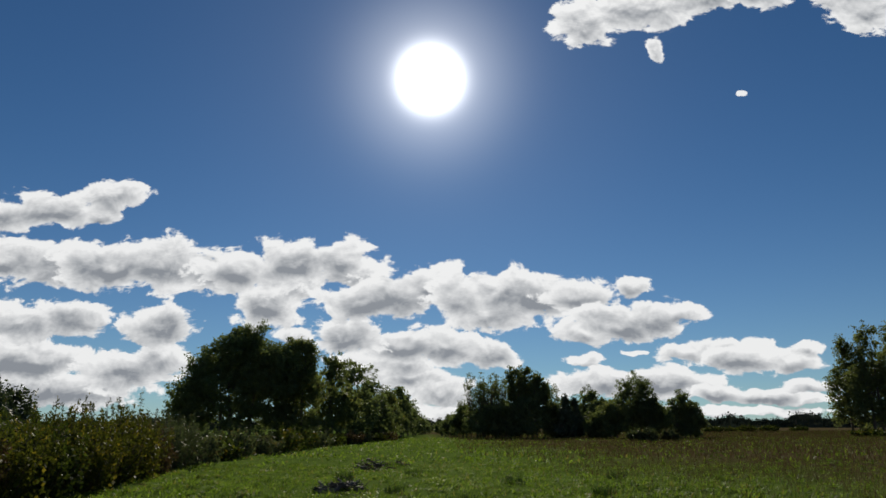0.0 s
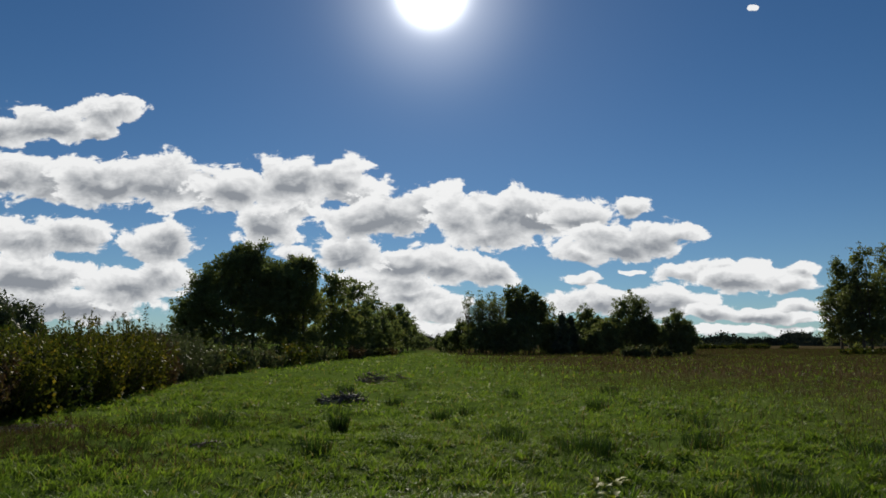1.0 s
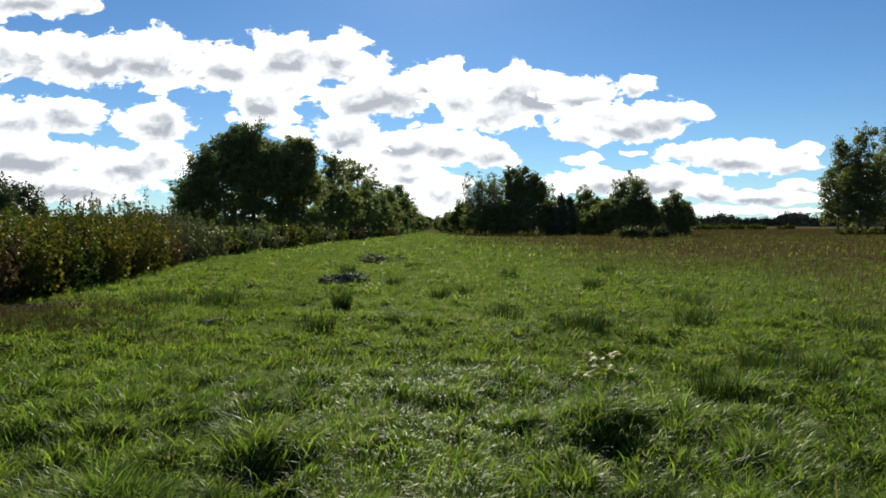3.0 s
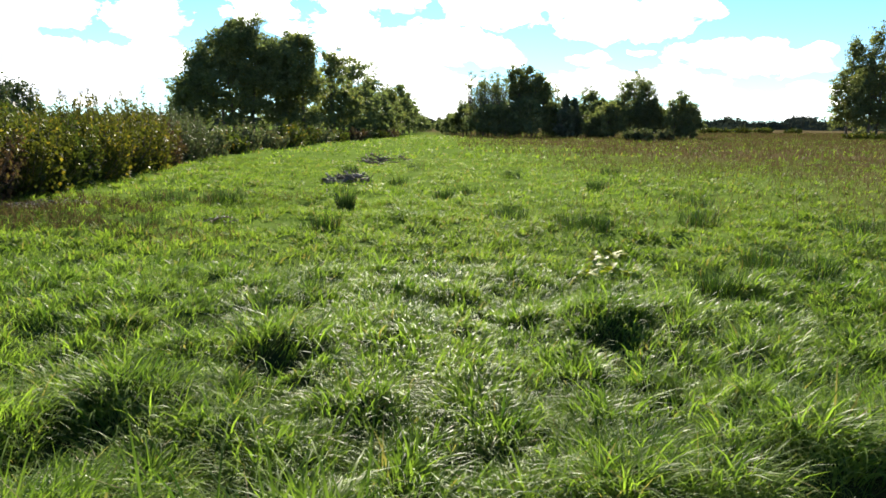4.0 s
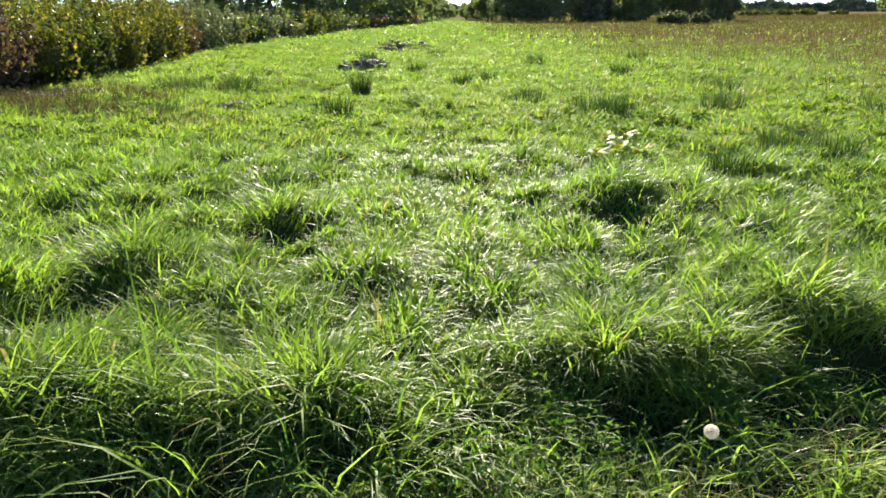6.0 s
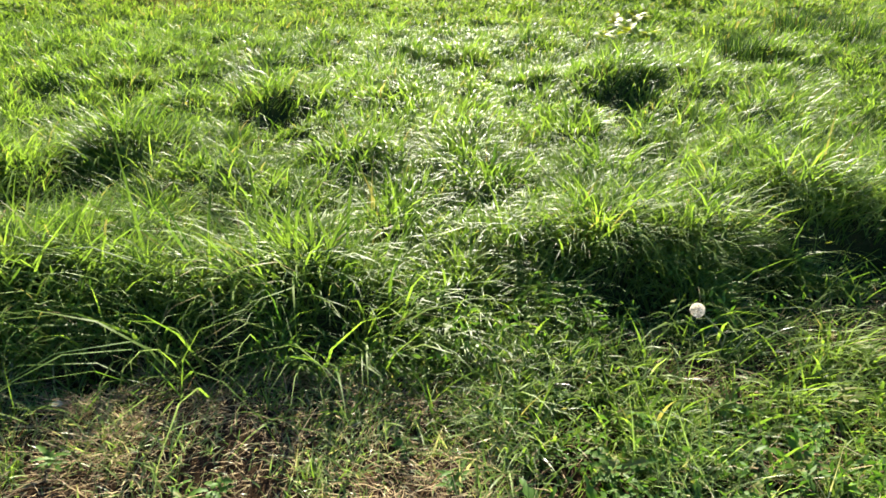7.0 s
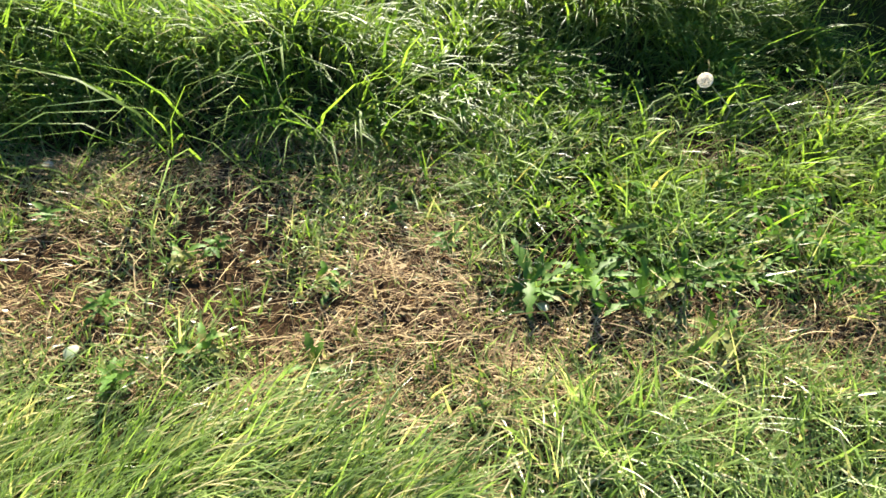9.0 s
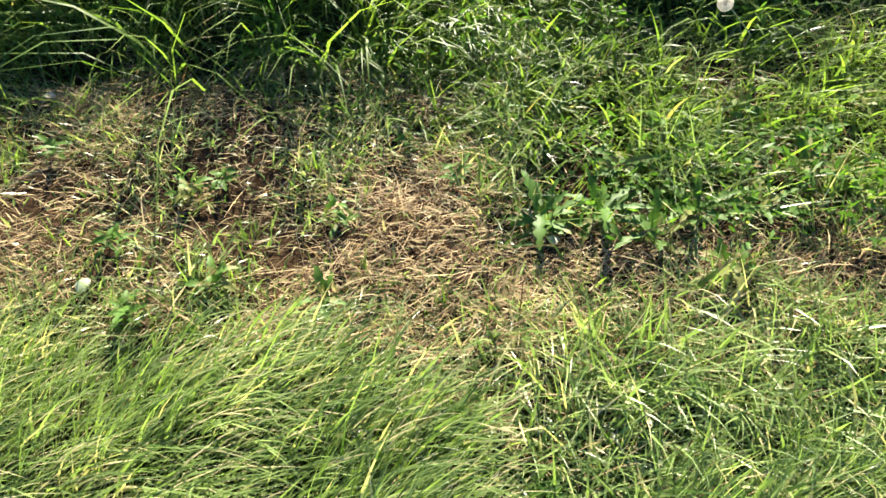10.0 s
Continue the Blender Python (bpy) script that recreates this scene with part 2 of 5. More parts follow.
def field_soil():
    """Turf under the blades: dark humus and moss near, thick green and russet sward farther off."""
    m, n = material("turf")
    where = n.add("ShaderNodeNewGeometry").outputs["Position"]
    part = n.add("ShaderNodeSeparateXYZ")
    n.join(where, part.inputs[0])
    x, y = part.outputs[0], part.outputs[1]
    fine, mid, big = n.noise(38, 6, 0.65, where), n.noise(2.2, 5, 0.6, where), n.noise(0.13, 4, 0.55, where)
    humus = n.mix(fine, (0.008, 0.006, 0.004, 1), (0.046, 0.029, 0.016, 1))
    sward = n.mix(n.math("MULTIPLY_ADD", mid, 1.4, n.math("MULTIPLY_ADD", fine, 0.8, -0.6), clamp=True), (0.030, 0.056, 0.010, 1), (0.120, 0.175, 0.036, 1))
    russet = n.mix(n.math("MULTIPLY_ADD", mid, 1.2, n.math("MULTIPLY_ADD", fine, 0.8, -0.5), clamp=True), (0.04, 0.032, 0.017, 1), (0.095, 0.078, 0.040, 1))
    side = n.math("SUBTRACT", n.math("ADD", x, n.math("MULTIPLY", y, 0.10)), n.math("MULTIPLY_ADD", big, 14.0, n.math("MULTIPLY", mid, 4.0)))
    sward = n.mix(n.smooth(side, -3.0, 9.0), sward, russet)
    strip = n.math("ABSOLUTE", n.math("SUBTRACT", n.math("SUBTRACT", y, n.math("MULTIPLY", n.math("MINIMUM", n.math("MAXIMUM", x, -3.0), 3.0), 0.1)), 1.22))
    strip = n.math("ADD", strip, n.smooth(n.math("MULTIPLY_ADD", mid, 1.6, n.math("ABSOLUTE", x)), 2.2, 3.6))
    off = n.math("ADD", n.math("ABSOLUTE", x), n.math("ABSOLUTE", y))
    close = n.smooth(off, 4.0, 11.0)
    mossy = n.mix(fine, (0.009, 0.013, 0.005, 1), (0.034, 0.044, 0.015, 1))
    tone = n.mix(n.smooth(n.math("ADD", strip, n.math("MULTIPLY", mid, 0.3)), 0.5, 0.95), humus, n.mix(close, mossy, sward))
    tone = n.mix(n.smooth(n.math("MULTIPLY_ADD", fine, 0.6, mid), 0.86, 1.1), tone, humus)
    trodden = n.vec("LENGTH", n.vec("MULTIPLY_ADD", where, (1.0, 1.25, 0.0), (6.8, -14.5, 0.0)))
    tone = n.mix(n.smooth(n.math("MULTIPLY_ADD", mid, 0.8, trodden), 1.0, 1.6), n.mix(fine, (0.05, 0.038, 0.028, 1), (0.16, 0.125, 0.095, 1)), tone)
    skin = n.add("ShaderNodeBsdfPrincipled")
    n.join(tone, skin.inputs["Base Color"])
    skin.inputs["Roughness"].default_value = 1.0
    skin.inputs["Specular IOR Level"].default_value = 0.0
    rise = n.add("ShaderNodeBump")
    rise.inputs["Strength"].default_value, rise.inputs["Distance"].default_value = 0.8, 0.02
    n.join(fine, rise.inputs["Height"])
    n.join(rise.outputs[0], skin.inputs["Normal"])
    n.join(skin.outputs[0], n.add("ShaderNodeOutputMaterial").inputs[0])
    return m


TURF = field_soil()
MEADOW = leafy("meadow_blade", (0.026, 0.060, 0.013), (0.188, 0.258, 0.054), (0.20, 0.17, 0.08), 0.03, 0.54, 0.42, 3.0, (1.14, 1.30, 0.49), 0.07)
MEADOW_FAR = leafy("meadow_blade_far", (0.032, 0.064, 0.012), (0.165, 0.225, 0.046), (0.15, 0.13, 0.06), 0.07, 0.54, 0.50, 0.8, (1.18, 1.3, 0.5), 0.03)
RUSSET = leafy("russet_grass", (0.042, 0.033, 0.018), (0.080, 0.063, 0.036), (0.06, 0.09, 0.018), 0.2, 0.35, 0.6, 0.4, (1.1, 1.05, 0.7), 0.0)
LAWN = leafy("lawn_blade", (0.032, 0.066, 0.011), (0.265, 0.345, 0.110), (0.42, 0.37, 0.20), 0.15, 0.48, 0.34, 5.0, (1.1, 1.25, 0.6), 0.34)
STRAW = leafy("dry_straw", (0.070, 0.044, 0.020), (0.50, 0.39, 0.21), (0.078, 0.046, 0.022), 0.26, 0.3, 0.6, 3.0, (1.1, 0.85, 0.55), 0.06)
WEED = leafy("weed_leaf", (0.024, 0.062, 0.010), (0.095, 0.175, 0.03), (0.13, 0.14, 0.04), 0.05, 0.4, 0.5, 8.0, (1.2, 1.3, 0.5), 0.08)
DOCK = leafy("broad_leaf", (0.045, 0.095, 0.020), (0.12, 0.19, 0.035), (0.18, 0.20, 0.03), 0.08, 0.32, 0.5, 2.0, gloss=0.03)
WILLOW = leafy("willow_leaf", (0.022, 0.033, 0.011), (0.072, 0.088, 0.026), (0.12, 0.09, 0.022), 0.08, 0.42, 0.5, 0.5, (1.12, 1.22, 0.45), 0.03)
YELLOW_LEAF = leafy("yellowing_willow_leaf", (0.025, 0.031, 0.010), (0.080, 0.090, 0.023), (0.15, 0.125, 0.030), 0.10, 0.46, 0.5, 0.8, (1.2, 1.2, 0.42), 0.03)
RED_LEAF = leafy("reddish_leaf", (0.032, 0.026, 0.017), (0.080, 0.054, 0.035), (0.09, 0.085, 0.03), 0.30, 0.35, 0.5, 0.5, (1.1, 0.95, 0.6), 0.03)
GREY_LEAF = leafy("grey_willow_leaf", (0.038, 0.050, 0.024), (0.105, 0.12, 0.064), (0.11, 0.09, 0.045), 0.12, 0.35, 0.5, 0.5, (1.1, 1.2, 0.7), 0.03)
CROWN = leafy("alder_leaf", (0.086, 0.098, 0.052), (0.150, 0.172, 0.084), (0.15, 0.14, 0.05), 0.04, 0.48, 0.6, 0.3, (1.02, 1.18, 0.60), 0.05)
CROWN_LIGHT = leafy("birch_leaf", (0.086, 0.098, 0.048), (0.155, 0.172, 0.078), (0.18, 0.16, 0.06), 0.06, 0.50, 0.6, 0.3, (1.06, 1.18, 0.58), 0.05)
CROWN_DARK = leafy("spruce_needles", (0.032, 0.046, 0.028), (0.070, 0.090, 0.048), (0.07, 0.06, 0.03), 0.03, 0.22, 0.55, 0.25)
CROWN_FAR = leafy("far_wood_leaf", (0.040, 0.052, 0.042), (0.080, 0.095, 0.068), (0.10, 0.09, 0.05), 0.05, 0.15, 0.9, 0.06, (1, 1, 0.7), 0.02)
BARK = matt("bark", (0.035, 0.028, 0.022), (0.13, 0.11, 0.09), 9, 0.9, 0.8, 0.02)
TWIG = matt("shrub_twig", (0.04, 0.028, 0.018), (0.13, 0.09, 0.055), 30, 0.8)
GREY_WOOD = matt("weathered_wood", (0.05, 0.045, 0.038), (0.22, 0.20, 0.175), 24, 0.75, 0.6)
DARK_WOOD = matt("rotten_wood", (0.02, 0.017, 0.014), (0.09, 0.075, 0.06), 24, 0.85, 0.6)
STALK = matt("green_stalk", (0.10, 0.15, 0.05), (0.19, 0.17, 0.08), 60, 0.5)
DOWN = leafy("seed_down", (0.45, 0.43, 0.38), (0.66, 0.63, 0.56), (0.6, 0.56, 0.5), 0.1, 0.5, 0.9, 60.0, (1.0, 0.95, 0.85), 0.0)
SEED = matt("seed", (0.10, 0.07, 0.04), (0.22, 0.16, 0.10), 120, 0.8)

# ---------------------------------------------------------------- mesh tools
RNG = np.random.default_rng(7)


def vnoise(x, y, scale, seed=0):
    """Smooth random hills between 0 and 1, scale metres apart."""
    x, y = np.asarray(x, float) / scale, np.asarray(y, float) / scale
    i, j = np.floor(x), np.floor(y)
    f, g = x - i, y - j
    f, g = f * f * (3 - 2 * f), g * g * (3 - 2 * g)

    def h(a, b):
        s = np.sin(a * 127.1 + b * 311.7 + seed * 74.7) * 43758.5453
        return s - np.floor(s)
    return (h(i, j) * (1 - f) + h(i + 1, j) * f) * (1 - g) + (h(i, j + 1) * (1 - f) + h(i + 1, j + 1) * f) * g


def edge_y(x):
    """Where the tall meadow begins, seen from the mown strip."""
    x = np.asarray(x)
    return 1.76 + 0.10 * np.clip(x, -1.2, 0) + 0.25 * np.clip(x, 0, 2.0) + 0.12 * (vnoise(x, 0 * x, 0.35, 3) - 0.5)


HOLLOWS = [(1.04, 4.40, 0.32), (-1.04, 3.88, 0.32), (-1.78, 3.4, 0.13), (-1.48, 2.86, 0.17), (1.62, 2.4, 0.3), (-0.04, 5.35, 0.16),
           (1.97, 4.1, 0.16), (2.1, 5.5, 0.16), (-0.41, 7.9, 0.2), (-0.26, 2.32, 0.13), (0.70, 2.02, 0.20), (1.14, 2.10, 0.20), (-0.62, 1.66, 0.15), (-0.98, 1.58, 0.15), (-0.32, 1.72, 0.13),
           (1.75, 3.8, 0.22), (0.66, 3.6, 0.15), (2.75, 4.65, 0.22), (1.35, 3.05, 0.18), (2.2, 3.3, 0.2), (1.62, 4.9, 0.16)]


def hollow(x, y):
    """1 in the middle of a dark hollow in the grass, 0 outside; and 1 on the tall tuft on its far side."""
    a, b = np.zeros(np.shape(x)), np.zeros(np.shape(x))
    for hx, hy, r in HOLLOWS:
        a = np.maximum(a, 1 - np.hypot((x - hx) / 0.95, (y - hy) / 0.9) / r)
        b = np.maximum(b, 1 - np.hypot((x - hx) / 1.5, y - hy - 0.95 * r) / (0.9 * r))
    return np.clip(a, 0, 1), np.clip(b, 0, 1)


MOUNDS = [(-0.62, 1.88, 0.50, 0.24, 0.15), (-1.35, 1.95, 0.40, 0.3, 0.12), (0.92, 2.36, 0.50, 0.22, 0.15), (0.12, 2.25, 0.36, 0.26, 0.05), (-1.45, 3.2, 0.5, 0.3, 0.03),
          (-0.35, 2.95, 0.4, 0.34, 0.05), (1.75, 3.1, 0.5, 0.3, 0.13), (1.35, 2.75, 0.3, 0.2, 0.12), (1.75, 2.55, 0.35, 0.2, 0.14), (0.55, 3.55, 0.34, 0.32, 0.05), (-2.2, 2.7, 0.5, 0.3, 0.05), (1.2, 4.9, 0.6, 0.3, 0.10), (-0.9, 4.4, 0.5, 0.25, 0.10)]


def mound(x, y):
    """Grown-over hummocks of the old meadow, in metres."""
    z = np.zeros(np.shape(x))
    for mx, my, rx, ry, h in MOUNDS:
        z = z + h * np.exp(-((x - mx) / rx) ** 2 - ((y - my) / np.where(y < my, ry * 0.8, ry * 1.3)) ** 2)
    return z


def lump(x, y, cell=0.44):
    """Tussocks: how high on the nearest grown-together clump a place lies, 0 to 1, and the way down its side."""
    x, y = np.asarray(x, float), np.asarray(y, float)
    i, j = np.floor(x / cell), np.floor(y / cell)
    best, dx, dy = np.zeros(np.shape(x)), np.zeros(np.shape(x)), np.zeros(np.shape(x))
    for a in (-1, 0, 1):
        for b in (-1, 0, 1):
            p, q = i + a, j + b
            h = [np.sin(p * 127.1 + q * 311.7 + k * 53.3) * 43758.5453 for k in range(4)]
            h = [u - np.floor(u) for u in h]
            ox, oy = x - (p + 0.5 + 0.8 * (h[0] - 0.5)) * cell, y - (q + 0.5 + 0.8 * (h[1] - 0.5)) * cell
            d = np.hypot(ox / 1.15, oy) / (cell * (0.50 + 0.42 * h[2]))
            v = (1 - d * d) * (0.35 + 0.65 * h[3])
            up = v > best
            best, dx, dy = np.where(up, v, best), np.where(up, ox, dx), np.where(up, oy, dy)
    r = np.hypot(dx, dy) + 1e-6
    return best, dx / r, dy / r


def ground_z(x, y):
    x, y = np.asarray(x, float), np.asarray(y, float)
    wild = np.clip((y - edge_y(x)) / 0.3, 0, 1)
    z = 0.045 * (vnoise(x, y, 0.13, 1) - 0.5) + wild * (0.01 + mound(x, y) + 0.13 * lump(x, y)[0] + 0.12 * (vnoise(x, y, 0.75, 2) - 0.5) + 0.10 * (vnoise(x, y, 1.7, 6) - 0.5) + 0.10 * (vnoise(x, y, 4.5, 5) - 0.5))
    return z - 0.02 - 0.13 * np.clip(2 * hollow(x, y)[0], 0, 1) + 0.2 * np.clip((np.hypot(x, y) - 40) / 80, 0, 1) * (vnoise(x, y, 45, 8) - 0.5)


def mesh_of(name, verts, tris, mat, smooth=False):
    verts, tris = np.ascontiguousarray(verts, np.float32).reshape(-1, 3), np.ascontiguousarray(tris, np.int32).reshape(-1, 3)
    me = bpy.data.meshes.new(name)
    me.vertices.add(len(verts))
    me.vertices.foreach_set("co", verts.ravel())
    me.loops.add(tris.size)
    me.loops.foreach_set("vertex_index", tris.ravel())
    me.polygons.add(len(tris))
    me.polygons.foreach_set("loop_start", np.arange(0, tris.size, 3, dtype=np.int32))
    if smooth:
        me.polygons.foreach_set("use_smooth", np.ones(len(tris), bool))
    me.update(calc_edges=True)
    me.materials.append(mat)
    return me


class Heap:
    """Collects pieces of geometry for one mesh."""

    def __init__(self):
        self.v, self.t, self.n = [], [], 0

    def put(self, v, t):
        v = np.asarray(v, float).reshape(-1, 3)
        self.v.append(v)
        self.t.append(np.asarray(t, int).reshape(-1, 3) + self.n)
        self.n += len(v)
        return self

    def mesh(self, name, mat, smooth=False):
        return mesh_of(name, np.concatenate(self.v), np.concatenate(self.t), mat, smooth)


def part(name, heap_, mat, parent, label="", smooth=False):
    ob = new(name, heap_.mesh(name, mat, smooth))
    ob.parent = parent
    return tagged(ob, label)


def base(name, x, y, z, label, category, group="", turn=0.0):
    ob = new(name)
    ob.empty_display_size = 0.1
    ob.matrix_world = pose(x, y, z, 0, 0, turn)
    return tagged(ob, label, category, group)


def blades(x, y, z, length, width, phi, lean, bend, segs, face=None):
    """Curved, tapering blades: rooted at x, y, z, leaning towards phi, the tip bent over by bend radians."""
    k = len(x)
    s = np.linspace(0, 1, segs + 1)[None, :]
    b, a = np.maximum(bend, 0.05)[:, None], lean[:, None]
    out = length[:, None] * (np.cos(a) - np.cos(a + b * s)) / b
    up = length[:, None] * (np.sin(a + b * s) - np.sin(a)) / b
    px = x[:, None] + out * np.cos(phi)[:, None]
    py = y[:, None] + out * np.sin(phi)[:, None]
    pz = np.maximum(z[:, None] + up, z[:, None] + 0.003)
    psi = phi + np.pi / 2 + RNG.normal(0, 0.7, k) if face is None else face
    w = width[:, None] * (0.55 + 0.45 * np.sin(np.pi * np.minimum(s * 1.3 + 0.15, 1))) * (1 - s ** 2.2)
    sx, sy = np.cos(psi)[:, None] * w / 2, np.sin(psi)[:, None] * w / 2
    v = np.empty((k, 2 * segs + 1, 3))
    v[:, 0:2 * segs:2, 0], v[:, 0:2 * segs:2, 1], v[:, 0:2 * segs:2, 2] = (px - sx)[:, :-1], (py - sy)[:, :-1], pz[:, :-1]
    v[:, 1:2 * segs:2, 0], v[:, 1:2 * segs:2, 1], v[:, 1:2 * segs:2, 2] = (px + sx)[:, :-1], (py + sy)[:, :-1], pz[:, :-1]
    v[:, -1, 0], v[:, -1, 1], v[:, -1, 2] = px[:, -1], py[:, -1], pz[:, -1]
    one = []
    for i in range(segs - 1):
        one += [(2 * i, 2 * i + 1, 2 * i + 3), (2 * i, 2 * i + 3, 2 * i + 2)]
    one.append((2 * segs - 2, 2 * segs - 1, 2 * segs))
    t = np.array(one)[None] + (np.arange(k) * (2 * segs + 1))[:, None, None]
    return v, t


def tube(points, radii, sides=6):
    p, r = np.asarray(points, float), np.asarray(radii, float)
    k = len(p)
    d = np.gradient(p, axis=0)
    d /= np.linalg.norm(d, axis=1)[:, None] + 1e-9
    ref = np.where(np.abs(d[:, 2:3]) > 0.9, [[1.0, 0, 0]], [[0, 0, 1.0]])
    u = np.cross(d, ref)
    u /= np.linalg.norm(u, axis=1)[:, None] + 1e-9
    w = np.cross(d, u)
    a = np.arange(sides) * 2 * np.pi / sides
    v = p[:, None] + r[:, None, None] * (np.cos(a)[None, :, None] * u[:, None] + np.sin(a)[None, :, None] * w[:, None])
    t = []
    for i in range(k - 1):
        for j in range(sides):
            q, e, f, g = i * sides + j, i * sides + (j + 1) % sides, (i + 1) * sides + j, (i + 1) * sides + (j + 1) % sides
            t += [(q, e, g), (q, g, f)]
    v = np.concatenate([v.reshape(-1, 3), p[:1], p[-1:]])
    for j in range(sides):
        t += [(k * sides, (j + 1) % sides, j), (k * sides + 1, (k - 1) * sides + j, (k - 1) * sides + (j + 1) % sides)]
    return v, t


def leaves_at(p, length, width, up=0.0):
    """One small folded rhombus a leaf, turned at random."""
    k = len(p)
    a = RNG.normal(0, 1, (k, 3))
    a[:, 2] += up
    a /= np.linalg.norm(a, axis=1)[:, None]
    b = np.cross(a, RNG.normal(0, 1, (k, 3)))
    b /= np.linalg.norm(b, axis=1)[:, None] + 1e-9
    ln = (length * RNG.uniform(0.6, 1.3, k))[:, None]
    wd = (width * RNG.uniform(0.7, 1.3, k))[:, None]
    v = np.stack([p - a * ln / 2, p + b * wd / 2 - a * ln * 0.08, p + a * ln / 2, p - b * wd / 2 - a * ln * 0.08], 1)
    t = np.array([(0, 1, 2), (0, 2, 3)])[None] + (np.arange(k) * 4)[:, None, None]
    return v, t


# ---------------------------------------------------------------- ground
def make_ground():
    k = 230
    u = np.linspace(-1, 1, k)
    xs = 1.2 * np.sinh(u * math.asinh(3500 / 1.2))
    ys = 2.0 + xs
    gx, gy = np.meshgrid(xs, ys)
    v = np.stack([gx, gy, ground_z(gx, gy)], -1).reshape(-1, 3)
    i = np.arange(k * k).reshape(k, k)
    q, e, f, g = i[:-1, :-1].ravel(), i[:-1, 1:].ravel(), i[1:, 1:].ravel(), i[1:, :-1].ravel()
    ob = new("ground", mesh_of("ground", v, np.stack([np.stack([q, e, f], 1), np.stack([q, f, g], 1)], 1), TURF, True))
    tagged(ob, "level meadow soil with dark humus, moss and old thatch", "ground", kind="structure")


make_ground()


def scatter(density, x0, x1, y0, y1):
    """Random places over a rectangle, thinned by density(x, y) blades to the square metre."""
    k = int((x1 - x0) * (y1 - y0) * density)
    return RNG.uniform(x0, x1, k), RNG.uniform(y0, y1, k)


def wedge(x, y, slope=0.68, margin=0.5):
    """Full growth on the open meadow ahead; thinner to the sides of it."""
    inside = np.abs(x) < slope * np.maximum(y, 0) + margin
    return inside | (RNG.random(len(x)) < 0.07)


def lay(x, y):
    """The way in which wind and rain have laid the grass, in radians."""
    return 2.6 * (vnoise(x, y, 1.6, 11) - 0.5) + 1.6 * (vnoise(x, y, 0.45, 12) - 0.5) - 0.35


def grass_object(name, v, t, mat, label):
    tagged(new(name, mesh_of(name, v, t, mat)), label, "grass", kind="stuff")

# ---------------------------------------------------------------- grass
BARE = (-6.8, 11.6)  # trodden spot by the hedge


def bare_spot(x, y):
    """Below 1 on the trodden spot."""
    return np.hypot((x - BARE[0]) / 1.0, (y - BARE[1]) / 0.8) + 0.7 * (vnoise(x, y, 0.4, 61) - 0.5)


def russet_side(x, y):
    """Above 0 where the tall russet grass of the open field takes over."""
    return x + 0.05 * y - 1.0 - vnoise(x, y, 1.6, 31) * 5 - vnoise(x, y, 6, 32) * 7


def tufts(y0, y1, half, per_m2, blades_each, length, width, segs, slope=0.68):
    """Grass in tussocks: blades that spring outwards from many small crowns."""
    cx, cy = scatter(per_m2, -half, half, y0, y1)
    keep = wedge(cx, cy, slope) & (cy > edge_y(cx))
    dip, rim = hollow(cx, cy)
    keep &= (bare_spot(cx, cy) > 1) & ((np.hypot((cx + 6.2) / 2.6, (cy - 10.8) / 2.4) > 1) | (RNG.random(len(cx)) < 0.45)) & (dip < 0.3) & ~((russet_side(cx, cy) > 0) & (RNG.random(len(cx)) < 0.6) & (cy > 9))
    cx, cy, rim = cx[keep], cy[keep], rim[keep]
    high, dx, dy = lump(cx, cy)
    size = (0.20 + 0.40 * vnoise(cx, cy, 0.7, 21) + 0.20 * vnoise(cx, cy, 0.3, 22) + 0.60 * high + 0.85 * rim) * RNG.uniform(0.65, 1.3, len(cx))
    edge = np.clip(1 - (cy - edge_y(cx)) / 0.35, 0, 1)
    size *= 1 + 0.35 * edge + 0.35 * np.clip(1 - np.abs(cy - edge_y(cx) - 0.2) / 0.3, 0, 1) * (cx < -0.5)
    k = len(cx) * blades_each
    own = lambda a: np.repeat(a, blades_each)
    a, q = RNG.uniform(0, 2 * np.pi, k), np.sqrt(RNG.random(k)) * 0.11 * own(size)
    x, y = own(cx) + np.cos(a) * q, own(cy) + np.sin(a) * q
    wind = own(lay(cx, cy) + RNG.normal(0, 0.4, len(cx)))
    share, fall = own(RNG.uniform(0.0, 0.45, len(cx))), own(1.1 * (1 - high))
    phi = np.arctan2(0.7 * np.sin(a) + share * np.sin(wind) + fall * own(dy), 0.7 * np.cos(a) + share * np.cos(wind) + fall * own(dx)) + RNG.normal(0, 0.7, k)
    ln = length * own(size) * RNG.uniform(0.45, 1.25, k)
    return blades(x, y, ground_z(x, y) - 0.01, ln, width * RNG.uniform(0.6, 1.5, k), phi, RNG.uniform(0.0, 0.40, k) + 0.2 * own(edge) * RNG.random(k),
                  RNG.uniform(0.9, 2.9, k), segs)


